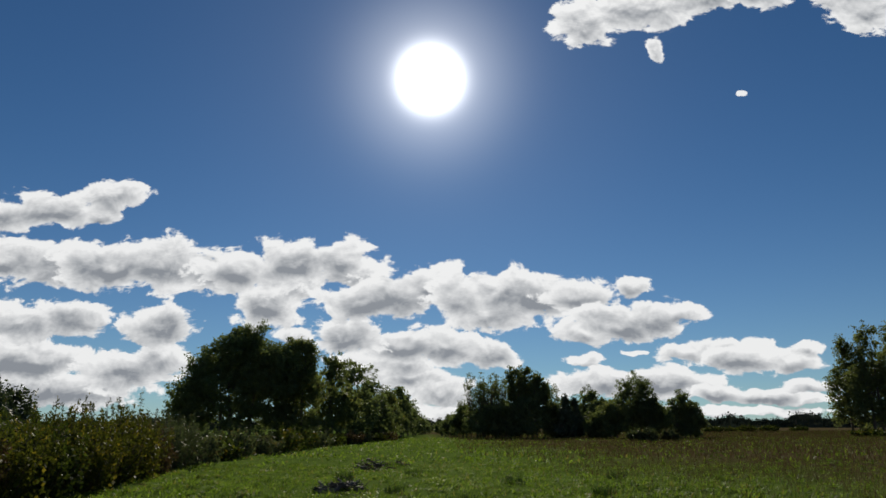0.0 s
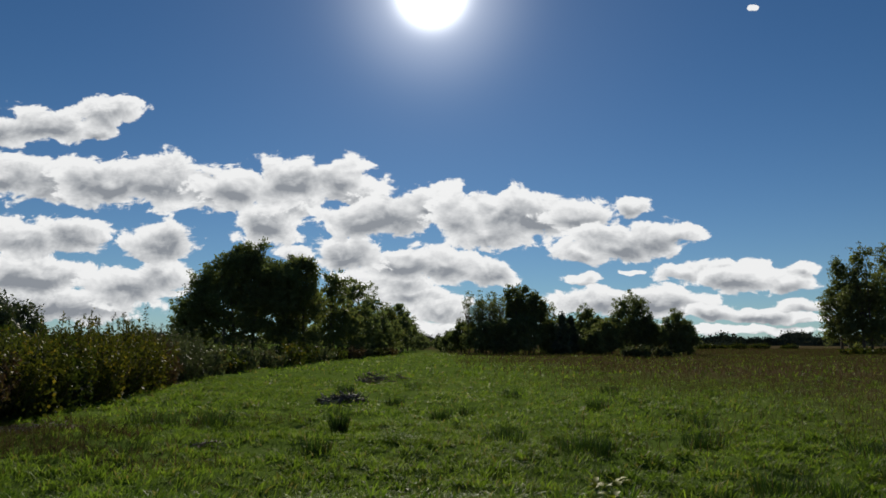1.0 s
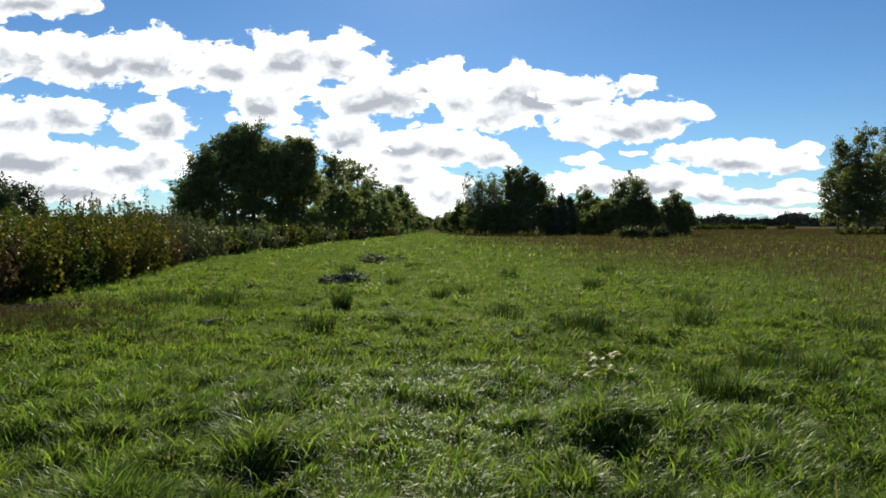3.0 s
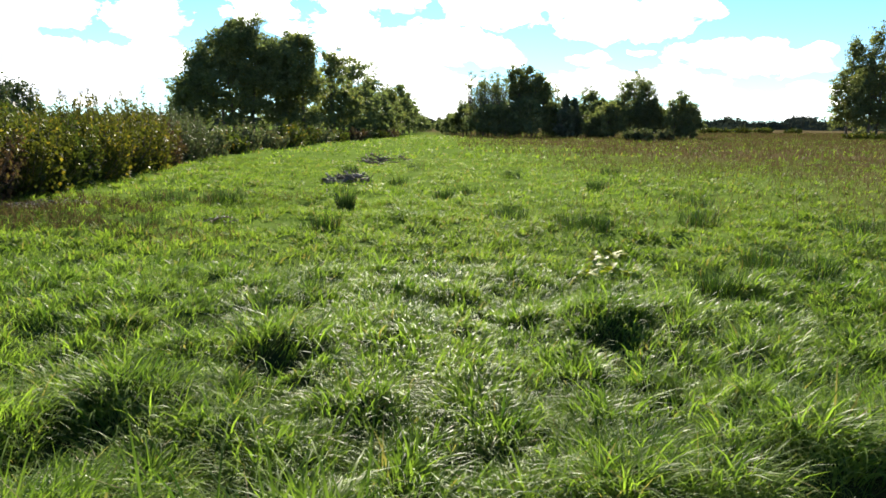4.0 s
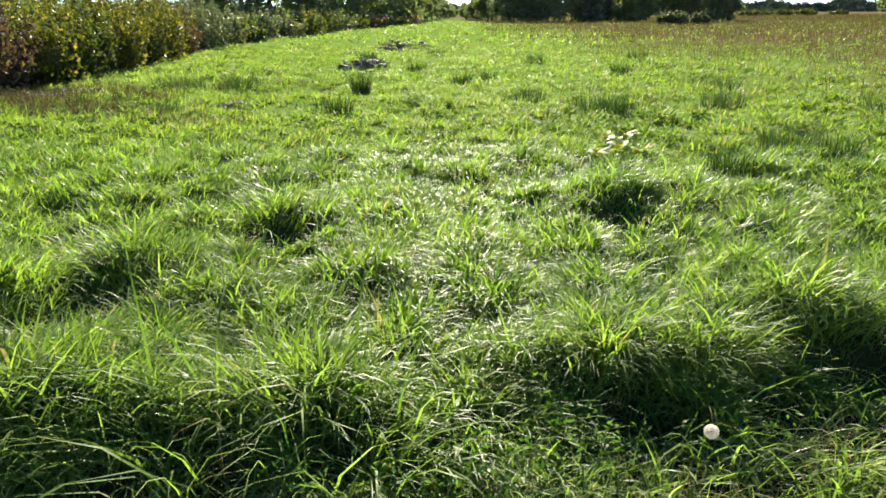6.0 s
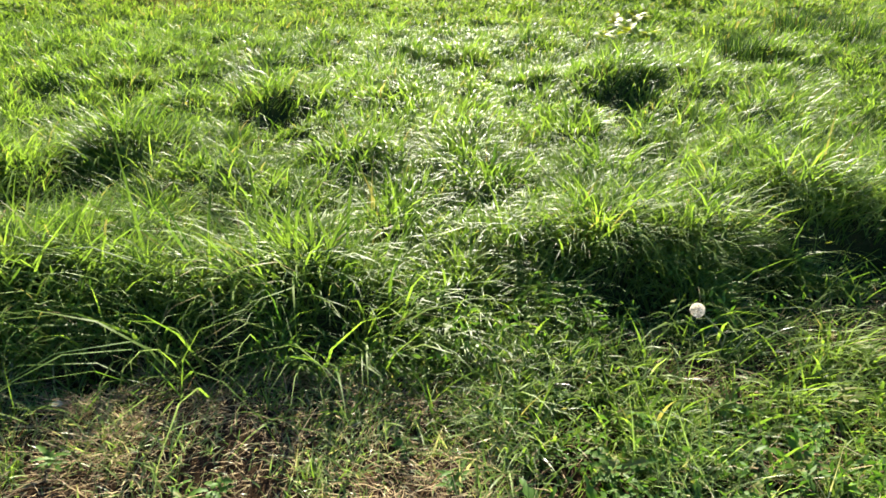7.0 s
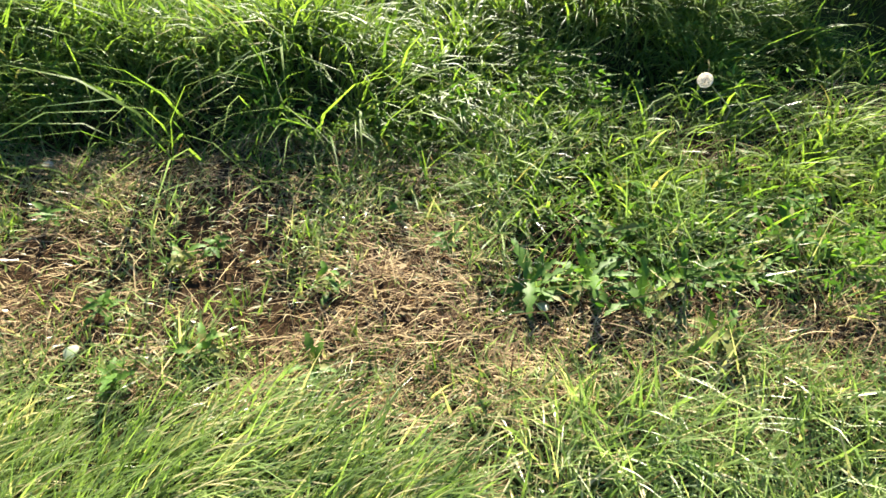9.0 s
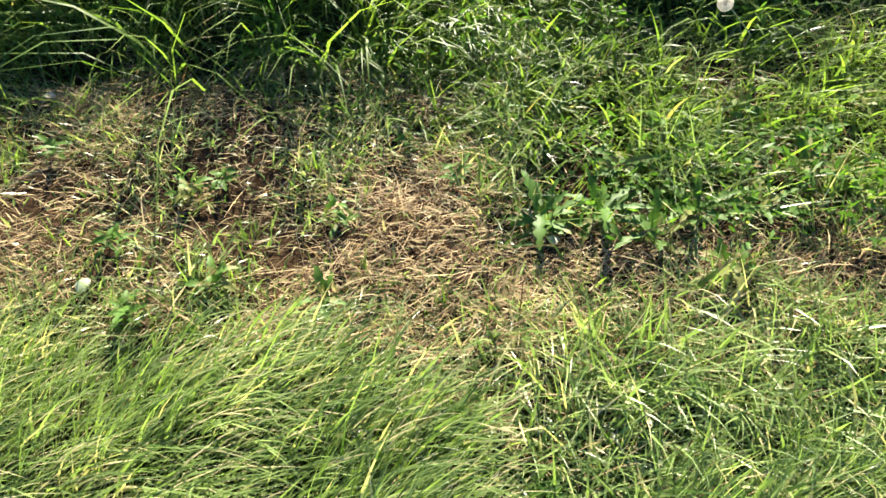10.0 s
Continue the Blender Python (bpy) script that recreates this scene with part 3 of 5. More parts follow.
def filler(y0, y1, half, density, length, width, segs, slope=0.68):
    """Shorter blades between the tussocks."""
    x, y = scatter(density, -half, half, y0, y1)
    keep = wedge(x, y, slope) & (y > edge_y(x) + RNG.normal(0, 0.04, len(x)))
    keep &= (bare_spot(x, y) > RNG.uniform(0.5, 1.0, len(x))) & ~((russet_side(x, y) > 0) & (RNG.random(len(x)) < 0.5) & (y > 9))
    x, y = x[keep], y[keep]
    k = len(x)
    ln = length * (0.4 + 0.9 * vnoise(x, y, 0.5, 24)) * RNG.uniform(0.6, 1.3, k) * np.where(hollow(x, y)[0] > 0.15, 0.6, 1.0)
    return blades(x, y, ground_z(x, y) - 0.01, ln, width * RNG.uniform(0.6, 1.4, k), lay(x, y) + RNG.normal(0, 1.2, k), RNG.uniform(0.05, 0.6, k),
                  RNG.uniform(0.3, 1.7, k), segs)


def meadow(y0, y1, half, mat, label, a, b, slope=0.68):
    h = Heap().put(*tufts(y0, y1, half, *a, slope)).put(*filler(y0, y1, half, *b, slope))
    tagged(new("meadow_grass", h.mesh("meadow_grass", mat)), label, "grass", kind="stuff")


meadow(1.2, 3.6, 3.4, MEADOW, "long green meadow grass in wind-laid tufts beside the mown strip", (88, 62, 0.235, 0.0086, 4), (1300, 0.13, 0.0065, 3))
meadow(3.6, 6.5, 5.4, MEADOW, "long green meadow grass with dark hollows between tufts", (52, 50, 0.205, 0.0100, 3), (1000, 0.12, 0.010, 2))
meadow(6.5, 13, 10, MEADOW_FAR, "lush green meadow grass on uneven ground", (24, 32, 0.170, 0.0160, 3), (380, 0.11, 0.015, 2))
meadow(13, 28, 21, MEADOW_FAR, "green meadow grass thinning towards the hedge", (7.0, 20, 0.18, 0.028, 2), (110, 0.13, 0.027, 2))
meadow(28, 95, 62, MEADOW_FAR, "distant green meadow grass below the trees", (0.7, 8, 0.26, 0.10, 2), (5, 0.2, 0.09, 2), 0.66)


def tall_tuft(x, y, rx, ry, count, length, label):
    """One high, steep tuft: upright blades that arch over at the top, most of them towards the open strip."""
    a, q = RNG.uniform(0, 2 * np.pi, count), np.sqrt(RNG.random(count))
    px, py = x + rx * q * np.cos(a), y + ry * q * np.sin(a)
    phi = np.arctan2(np.sin(a) * q - 0.35, np.cos(a) * q + 0.1) + RNG.normal(0, 0.8, count)
    v, t = blades(px, py, ground_z(px, py) - 0.01, length * RNG.uniform(0.5, 1.2, count) * (1.1 - 0.35 * q), 0.0085 * RNG.uniform(0.5, 1.4, count), phi, RNG.uniform(0.0, 0.35, count), RNG.uniform(0.9, 2.9, count), 5)
    grass_object("tall_grass_tuft", v, t, MEADOW, label)


for x, y, rx, ry, c, ln in ((0.66, 2.28, 0.20, 0.13, 520, 0.35), (0.98, 2.34, 0.20, 0.13, 520, 0.37), (1.50, 2.66, 0.24, 0.14, 560, 0.38), (1.25, 2.72, 0.2, 0.14, 420, 0.34),
                            (-0.66, 2.06, 0.20, 0.12, 260, 0.26), (-1.0, 1.98, 0.22, 0.12, 360, 0.30), (1.9, 2.8, 0.24, 0.15, 480, 0.40)):
    tall_tuft(x, y, rx, ry, c, ln, "tall dark green tuft of arching grass at the meadow edge")
for x, y, ln in ((0.62, 1.62, 0.16), (0.86, 1.42, 0.17), (1.12, 1.58, 0.20), (1.05, 1.24, 0.16), (1.35, 1.42, 0.20), (0.40, 1.66, 0.15), (0.68, 1.26, 0.14), (1.30, 1.78, 0.20), (0.9, 1.82, 0.16), (-0.06, 1.60, 0.13), (0.14, 1.66, 0.15), (-0.24, 1.66, 0.13), (0.24, 1.48, 0.13), (0.02, 1.46, 0.10)):
    tall_tuft(x, y, 0.13, 0.08, 170, ln, "low lush tuft of bent grass on the mown strip")


def around():
    """Coarse meadow grass to the sides and behind."""
    k = 4200
    a, r = RNG.uniform(0, 2 * np.pi, k), 0.9 + 12 * RNG.random(k) ** 0.75
    cx, cy = r * np.cos(a), r * np.sin(a)
    keep = ((cy < 0) | (np.abs(cx) > 0.68 * cy + 0.5)) & ~((cy > 0.45) & (cy < edge_y(cx)))
    keep &= ~((np.abs(cx) < 1.5 + RNG.normal(0, 0.2, k)) & (cy > -0.45 + RNG.normal(0, 0.15, k)) & (cy < 0.9))
    cx, cy = np.repeat(cx[keep], 14), np.repeat(cy[keep], 14)
    k = len(cx)
    a, q = RNG.uniform(0, 2 * np.pi, k), 0.16 * np.sqrt(RNG.random(k))
    x, y = cx + np.cos(a) * q, cy + np.sin(a) * q
    v, t = blades(x, y, ground_z(x, y) - 0.01, 0.27 * RNG.uniform(0.5, 1.3, k), 0.026 * RNG.uniform(0.6, 1.4, k), a + RNG.normal(0, 0.6, k), RNG.uniform(0.05, 0.5, k), RNG.uniform(0.5, 2.0, k), 2)
    grass_object("rough_grass", v, t, MEADOW, "rough green grass round the mown strip")


around()


def russet_band(name, y0, y1, x1, density, length, width, label):
    x, y = scatter(density, 1.0, x1, y0, y1)
    keep = wedge(x, y) & (russet_side(x, y) > RNG.normal(0.0, 3.0, len(x)))
    x, y = x[keep], y[keep]
    k = len(x)
    v, t = blades(x, y, ground_z(x, y), length * RNG.uniform(0.6, 1.3, k), width * RNG.uniform(0.6, 1.4, k), RNG.uniform(0, 6.3, k),
                  RNG.uniform(0.0, 0.3, k), RNG.uniform(0.1, 0.9, k), 2)
    grass_object(name, v, t, RUSSET, label)


russet_band("seeding_grass", 8, 30, 22, 50, 0.27, 0.012, "tall russet seeding grass on the open field")
russet_band("seeding_grass", 30, 105, 75, 8, 0.30, 0.05, "far russet seeding grass below the tree belt")
russet_band("seeding_grass", 105, 180, 125, 2.5, 0.40, 0.12, "farthest russet grass at the end of the field")


def strip_grass():
    # lush front sward
    x, y = scatter(9500, -1.5, 1.7, -0.3, 1.0)
    rim = 0.66 - 0.20 * np.clip((x - 0.0) / 0.35, 0, 1) + 0.26 * (vnoise(x, y, 0.22, 41) - 0.5)
    keep = (y < rim + RNG.normal(0, 0.05, len(x))) & ((x < 0.15) | (vnoise(x, y, 0.12, 47) > 0.4)) & (np.abs(x - 0.1) < 1.55 - np.abs(RNG.normal(0, 0.25, len(x)))) & (y > -0.3 + np.abs(RNG.normal(0, 0.12, len(x))))
    x, y = x[keep], y[keep]
    k = len(x)
    tuft = vnoise(x, y, 0.2, 42)
    v, t = blades(x, y, ground_z(x, y), (0.10 + 0.14 * tuft) * (1 - 0.4 * np.clip(x / 0.35, 0, 1)) * RNG.uniform(0.5, 1.3, k), 0.0050 * RNG.uniform(0.5, 1.5, k),
                  0.40 + 0.9 * (vnoise(x, y, 0.3, 45) - 0.5) + RNG.normal(0, 0.45, k), RNG.uniform(0.15, 0.75, k), RNG.uniform(0.5, 1.9, k), 4)
    grass_object("lawn_grass", v, t, LAWN, "bright green long lawn grass combed by the wind")
    # short, mown and mixed grass
    x, y = scatter(9500, -1.8, 2.1, -0.3, 2.4)
    rim = rim_at(x)
    side = np.clip((x - 0.05) / 0.35, 0, 1)
    green = np.clip(vnoise(x, y, 0.22, 43) * 1.5 - 0.55, 0.0, 1) + 0.8 * np.clip(1 - np.abs(y - 0.74) / 0.2, 0, 1)
    green += side * (1.0 * np.clip(1.3 - np.abs(y - 1.4) / 0.35, 0, 1) + 0.9 * np.clip((0.80 - y) / 0.2, 0, 1))
    keep = (y > rim - 0.04) & (y < edge_y(x) + 0.1) & (RNG.random(len(x)) < (green * 0.6 + 0.15) * (1 - side * (y > 1.0) * np.clip(1.45 - 1.8 * vnoise(x, y, 0.15, 49), 0.15, 0.98)) * (1 - 0.45 * np.clip((x - 0.5) / 0.3, 0, 1) * (y > 0.92)))
    x, y, green, side = x[keep], y[keep], np.minimum(green[keep], 1), side[keep]
    k = len(x)
    tall = (side > RNG.uniform(0.1, 0.9, k)) & (y > 1.05 + RNG.normal(0, 0.10, k)) & (vnoise(x, y, 0.2, 46) > 0.25)
    xs, ys = x[tall], y[tall]
    k = len(xs)
    v, t = blades(xs, ys, ground_z(xs, ys), 0.15 * RNG.uniform(0.4, 1.5, k), 0.0088 * RNG.uniform(0.5, 1.4, k), lay(xs, ys) + RNG.normal(0, 1.4, k), RNG.uniform(0.2, 0.9, k),
                  RNG.uniform(0.4, 1.9, k), 4)
    grass_object("tangled_grass", v, t, MEADOW, "tangled dark green grass and weeds at the strip's edge")
    x, y, green, side = x[~tall], y[~tall], green[~tall], side[~tall]
    k = len(x)
    v, t = blades(x, y, ground_z(x, y), (0.035 + 0.05 * green + 0.09 * green * side * (y > 1.0) + 0.045 * side * (y < 0.9)) * RNG.uniform(0.5, 1.6, k), 0.0052 * RNG.uniform(0.5, 1.5, k),
                  RNG.uniform(0, 6.3, k), RNG.uniform(0.2, 0.95, k), RNG.uniform(0.2, 1.5, k), 3)
    grass_object("mown_grass", v, t, LAWN, "short green regrowth in the mown strip")
    # tufts of green in the brown strip
    cx, cy = scatter(44, -1.8, 2.1, 0.7, 1.8)
    cx, cy = np.repeat(cx, 20), np.repeat(cy, 20)
    k = len(cx)
    a, q = RNG.uniform(0, 6.283, k), 0.035 * np.sqrt(RNG.random(k))
    x, y = cx + np.cos(a) * q, cy + np.sin(a) * q
    v, t = blades(x, y, ground_z(x, y), 0.075 * RNG.uniform(0.4, 1.5, k), 0.0046 * RNG.uniform(0.6, 1.4, k), a + RNG.normal(0, 0.8, k), RNG.uniform(0.1, 0.9, k), RNG.uniform(0.3, 1.6, k), 4)
    grass_object("grass_sprigs", v, t, MEADOW, "small fresh green sprigs in the brown strip")
    # dead straw lying on the strip
    x, y = scatter(18500, -1.8, 2.1, 0.3, 2.3)
    bare = 0.5 * vnoise(x, y * 1.6, 0.17, 44) + 0.5 * vnoise(x, y * 1.5, 0.42, 48)
    lush = np.clip((x - 0.05) / 0.3, 0, 1) * np.clip((np.abs(y - 0.90) - 0.14) / 0.15, 0, 1)
    keep = (y > rim_at(x) + 0.02) & (y < edge_y(x) + 0.05) & (RNG.random(len(x)) < np.clip((bare - 0.26) * 2.2, 0.22, 0.75) * (1 - 0.75 * lush))
    x, y, bare = x[keep], y[keep], bare[keep]
    k = len(x)
    v, t = blades(x, y, ground_z(x, y) + RNG.uniform(0, 0.05, k) * bare, 0.036 * RNG.uniform(0.4, 1.9, k) * np.where(RNG.random(k) < 0.12, 2.6, 1.0), 0.0030 * RNG.uniform(0.5, 1.5, k),
                  np.where(RNG.random(k) < 0.5, 0.25, 3.4) + RNG.normal(0, 0.75, k), RNG.uniform(0.6, 1.5, k), RNG.uniform(-0.2, 1.2, k).clip(0.06), 2)
    grass_object("dry_thatch", v, t, STRAW, "dead straw and brown thatch lying on the mown strip")
    # the strip goes on thinly to both sides
    x, y = scatter(1500, -6.0, 6.0, 0.4, 2.2)
    keep = (np.abs(x - 0.15) > 1.75 + RNG.normal(0, 0.15, len(x))) & (y < edge_y(x)) & (RNG.random(len(x)) < 1.25 - np.abs(x) / 6)
    x, y = x[keep], y[keep]
    k = len(x)
    v, t = blades(x, y, ground_z(x, y), 0.09 * RNG.uniform(0.4, 1.5, k), 0.008 * RNG.uniform(0.5, 1.5, k), RNG.uniform(0, 6.3, k), RNG.uniform(0.2, 1.3, k), RNG.uniform(0.2, 1.4, k), 2)
    grass_object("mown_grass", v, t, LAWN, "short mixed grass where the mown strip goes on")
    # long blades laid flat at the foot of the meadow
    x, y = scatter(900, -2.0, 2.4, 1.0, 2.3)
    keep = (np.abs(y - edge_y(x) + 0.12) < 0.22) | ((x > 0.15) & (y > 1.15) & (y < 1.75) & (vnoise(x, y, 0.18, 50) > 0.5))
    x, y = x[keep], y[keep]
    k = len(x)
    v, t = blades(x, y, ground_z(x, y) + RNG.uniform(0.0, 0.05, k), 0.15 * RNG.uniform(0.4, 1.4, k), 0.0055 * RNG.uniform(0.6, 1.4, k),
                  -0.5 + RNG.normal(0, 1.3, k), RNG.uniform(0.4, 1.15, k), RNG.uniform(0.4, 1.2, k), 4)
    grass_object("fallen_grass", v, t, MEADOW, "long grass blades fallen over at the meadow edge")


def rim_at(x):
    return 0.66 - 0.28 * np.clip(x / 0.35, 0, 1)


strip_grass()

# ---------------------------------------------------------------- trees and shrubs


def clumps(lobes, count, per, spread, shell=0.55):
    """Leaf places: leaf clusters over the bumps of several lobes (x, y, z, rx, rz), so that the outline is knobbly."""
    bumps = []
    for lx, ly, lz, rx, rz in lobes:
        bumps.append((lx, ly, lz, rx * 0.8, rz * 0.8))
        for _ in range(13):
            d = RNG.normal(0, 1, 3)
            d[2] += 0.35
            d /= np.linalg.norm(d)
            q = RNG.uniform(0.45, 0.92)
            bumps.append((lx + d[0] * rx * q, ly + d[1] * rx * 0.9 * q, lz + d[2] * rz * q, rx * RNG.uniform(0.18, 0.40), rz * RNG.uniform(0.16, 0.36)))
    count, per = int(count * 1.9), max(8, int(per / 2.6))
    size = np.array([l[3] * l[4] for l in bumps])
    pick = RNG.choice(len(bumps), count, p=size / size.sum())
    l = np.array(bumps)[pick]
    d = RNG.normal(0, 1, (count, 3))
    d /= np.linalg.norm(d, axis=1)[:, None]
    r = (shell + (1 - shell) * RNG.random(count) ** 0.6)[:, None]
    c = l[:, :3] + d * r * np.stack([l[:, 3], l[:, 3] * 0.9, l[:, 4]], 1)
    e = RNG.normal(0, 1, (count * per, 3))
    e *= (RNG.random(count * per) ** 0.45 / np.linalg.norm(e, axis=1))[:, None]
    p = np.repeat(c, per, 0) + e * np.array([1.5, 1.5, 1.2]) * spread * np.repeat(RNG.uniform(0.6, 1.35, count), per)[:, None]
    return c, p


def make_tree(name, label, x, y, h, lobes, mat, leaf=0.14, count=260, per=34, spread=0.34, trunks=1, girth=0.16, crown_label="", inner=40, shoots=0):
    """A tree: forked trunk and limbs that reach into the lobes of its crown, and many small leaves in clumps.
    lobes: (across, along, height of the middle, half width, half height) in metres."""
    tree = base(name, x, y, float(ground_z(x, y)) - 0.05, label, "tree", "trees at the field's edge")
    c, p = clumps(lobes, count, per, spread)
    p = p[p[:, 2] > 0.15]
    stems = []
    for k in range(trunks):
        ox = (k - (trunks - 1) / 2) * girth * 6 + RNG.normal(0, 0.1)
        top = np.array([ox * 1.3 + RNG.normal(0, 0.2), RNG.normal(0, 0.2), h * RNG.uniform(0.72, 0.88)])
        s = np.linspace(0, 1, 7)[:, None]
        line = np.array([ox, RNG.normal(0, 0.1), 0]) * (1 - s) + top * s + np.sin(s * 5 + k) * 0.08 * h / 8
        wood = Heap().put(*tube(line, girth * (1.15 - np.linspace(0, 1, 7)), 7))
        stems.append((line, wood))
    axis = np.array([0, 0, h * 0.35])
    for j, q in enumerate(c[:: max(1, len(c) // 60)]):
        a = q * 0.55 + axis * 0.45
        stems[j % trunks][1].put(*tube([a, (a + q) / 2 + (0, 0, 0.1), q], [girth * 0.13, girth * 0.09, girth * 0.03], 4))
    for k, (line, wood) in enumerate(stems):
        for _ in range(shoots):
            e = line[3] * 0.4 + line[5] * 0.6 + np.array([RNG.normal(0, 0.10), RNG.normal(0, 0.08), RNG.uniform(0.0, 0.26)]) * h
            f = line[RNG.integers(2, 4)]
            wood.put(*tube([f, (f + e) / 2 + RNG.normal(0, 0.15, 3), e], [girth * 0.3, girth * 0.22, girth * 0.08], 4))
        trunk = part("trunk", wood, BARK, tree, "dark bark, forked upwards", True)
        for j, lobe in enumerate(lobes):
            if j % trunks != k % trunks and len(lobes) > trunks:
                continue
            for _ in range(2):
                i = RNG.integers(1, 5)
                end = np.array(lobe[:3]) + RNG.normal(0, 0.4, 3) * np.array([lobe[3], lobe[3], lobe[4]])
                end[2] = max(end[2], 0.3)
                if end[2] < line[i][2]:
                    i = 1
                m = (line[i] + end) / 2 + np.array([0, 0, 0.12 * abs(end[2] - line[i][2])])
                g = girth * 0.42 * (1 - i / 8)
                part("limb", Heap().put(*tube([line[i], m, end], [g, g * 0.6, g * 0.15], 5)), BARK, trunk, "", True)
    crown = Heap().put(*leaves_at(p, leaf * 1.5, leaf))
    if inner:  # oversized leaves deep in the crown, added to block sky and sunlight
        _, q = clumps([(a, b, c_, d * 0.66, e * 0.66) for a, b, c_, d, e in lobes], inner, 3, spread * 1.2, 0.2)
        crown.put(*leaves_at(q[q[:, 2] > 0.4], leaf * 3.2, leaf * 2.4))
    part("crown", crown, mat, tree, crown_label)
    return tree


def at(slope, y):
    return slope * y


# the large alders behind the hedge
D = 55.0
make_tree("alder_tree", "broad dark green alder with several trunks behind the hedge", at(-0.292, D), D, 9.7,
          [(-1.6, 0, 6.2, 2.6, 2.6), (0.6, 0.4, 7.0, 2.7, 2.6), (2.0, -0.3, 6.3, 2.4, 2.5), (-0.4, -0.6, 4.6, 3.2, 1.7), (-3.8, 0.2, 4.3, 1.9, 1.3), (0.2, 0, 8.4, 1.6, 1.2),
           (-2.4, 0, 3.2, 1.8, 1.2), (-3.0, 0.2, 5.5, 1.7, 1.8), (3.4, 0.2, 6.0, 2.0, 2.5), (0.8, 0.5, 2.4, 3.2, 1.6), (-3.6, 0.6, 2.2, 2.0, 1.4), (1.8, 0.3, 4.2, 2.4, 1.7)], CROWN, 0.135, 1250, 50, 0.28, 4, 0.13, "", 125)
make_tree("alder_tree", "rounded green alder with paler sunlit leaves behind the hedge", at(-0.212, 57), 57, 8.9,
          [(0, 0, 6.3, 2.2, 2.5), (1.2, -0.5, 4.6, 1.8, 2.0), (-1.0, 0.3, 4.6, 1.6, 1.8), (0.5, 0, 7.6, 1.3, 1.1), (0, 0.3, 2.2, 2.4, 1.6)], CROWN_LIGHT, 0.135, 580, 50, 0.28, 3, 0.12, "", 70)
make_tree("alder_tree", "small alder with hanging low branches beside the larger ones", at(-0.36, 56), 56, 5.8,
          [(0, 0, 3.6, 1.6, 1.3), (0.9, 0, 4.4, 1.3, 1.2), (-1.0, 0.2, 3.0, 1.0, 0.8)], CROWN, 0.125, 130, 44, 0.25, 2, 0.1)
# the row that runs away along the old lane
for slope, y, h, w, mat in ((-0.158, 68, 8.6, 2.9, CROWN_LIGHT), (-0.128, 76, 8.7, 2.8, CROWN), (-0.102, 84, 7.6, 2.7, CROWN), (-0.083, 92, 6.4, 2.4, CROWN_LIGHT),
                            (-0.063, 106, 7.8, 2.1, CROWN), (-0.052, 116, 6.8, 2.2, CROWN), (-0.041, 130, 5.2, 2.0, CROWN), (-0.032, 150, 3.8, 1.9, CROWN), (-0.025, 175, 3.0, 1.9, CROWN)):
    make_tree("alder_tree", "green deciduous tree in a row receding along the lane", at(slope, y), y, h,
              [(0, 0, h * 0.62, w * 0.95, h * 0.36), (-w * 0.5, 0.2, h * 0.42, w * 0.8, h * 0.3), (w * 0.5, -0.2, h * 0.40, w * 0.8, h * 0.3), (0.1, 0, h * 0.84, w * 0.5, h * 0.16), (0, -0.4, h * 0.22, w, h * 0.2)],
              mat, 0.17, 210, 36, 0.27, 2, 0.11)
# dark trees behind the willow hedge
for slope, y, h, w in ((-0.665, 38, 5.0, 2.2), (-0.615, 42, 4.4, 1.9), (-0.72, 36, 5.4, 2.4)):
    make_tree("bird_cherry_tree", "dark leafy tree rising behind the willow hedge", at(slope, y), y, h,
              [(0, 0, h * 0.62, w * 0.8, h * 0.34), (-w * 0.5, 0, h * 0.4, w * 0.7, h * 0.3), (w * 0.5, 0, h * 0.38, w * 0.7, h * 0.3)], CROWN_DARK, 0.13, 130, 34, 0.26, 2, 0.09)

# the belt across the field: slope, distance, height, half width, look
BELT = [
    (0.002, 120, 2.6, 1.6, "round"), (0.014, 112, 3.9, 1.8, "round"), (0.030, 98, 5.0, 2.2, "round"), (0.048, 94, 9.2, 2.0, "airy"), (0.066, 92, 8.4, 1.8, "airy"), (0.080, 96, 9.4, 1.5, "airy"),
    (0.060, 90, 4.6, 3.0, "thick"), (0.088, 89, 5.2, 2.6, "thick"), (0.104, 91, 9.3, 1.7, "tall"), (0.122, 92, 9.5, 1.8, "tall"), (0.137, 90, 8.2, 1.6, "tall"), (0.118, 88, 5.6, 2.6, "thick"),
    (0.153, 95, 7.9, 1.4, "airy"), (0.158, 90, 4.8, 2.0, "thick"), (0.174, 88, 5.4, 1.5, "spruce"), (0.186, 90, 5.0, 1.6, "spruce"), (0.206, 96, 7.4, 2.2, "round"), (0.222, 92, 5.6, 1.8, "round"),
    (0.238, 88, 5.0, 2.0, "light"), (0.218, 86, 3.4, 1.5, "light"), (0.262, 90, 8.6, 2.2, "round"), (0.282, 91, 8.2, 2.2, "round"), (0.296, 90, 5.6, 1.6, "round"), (0.312, 92, 4.6, 1.2, "airy"),
    (0.336, 88, 6.3, 1.9, "round"), (0.350, 89, 5.2, 1.6, "round"),
]
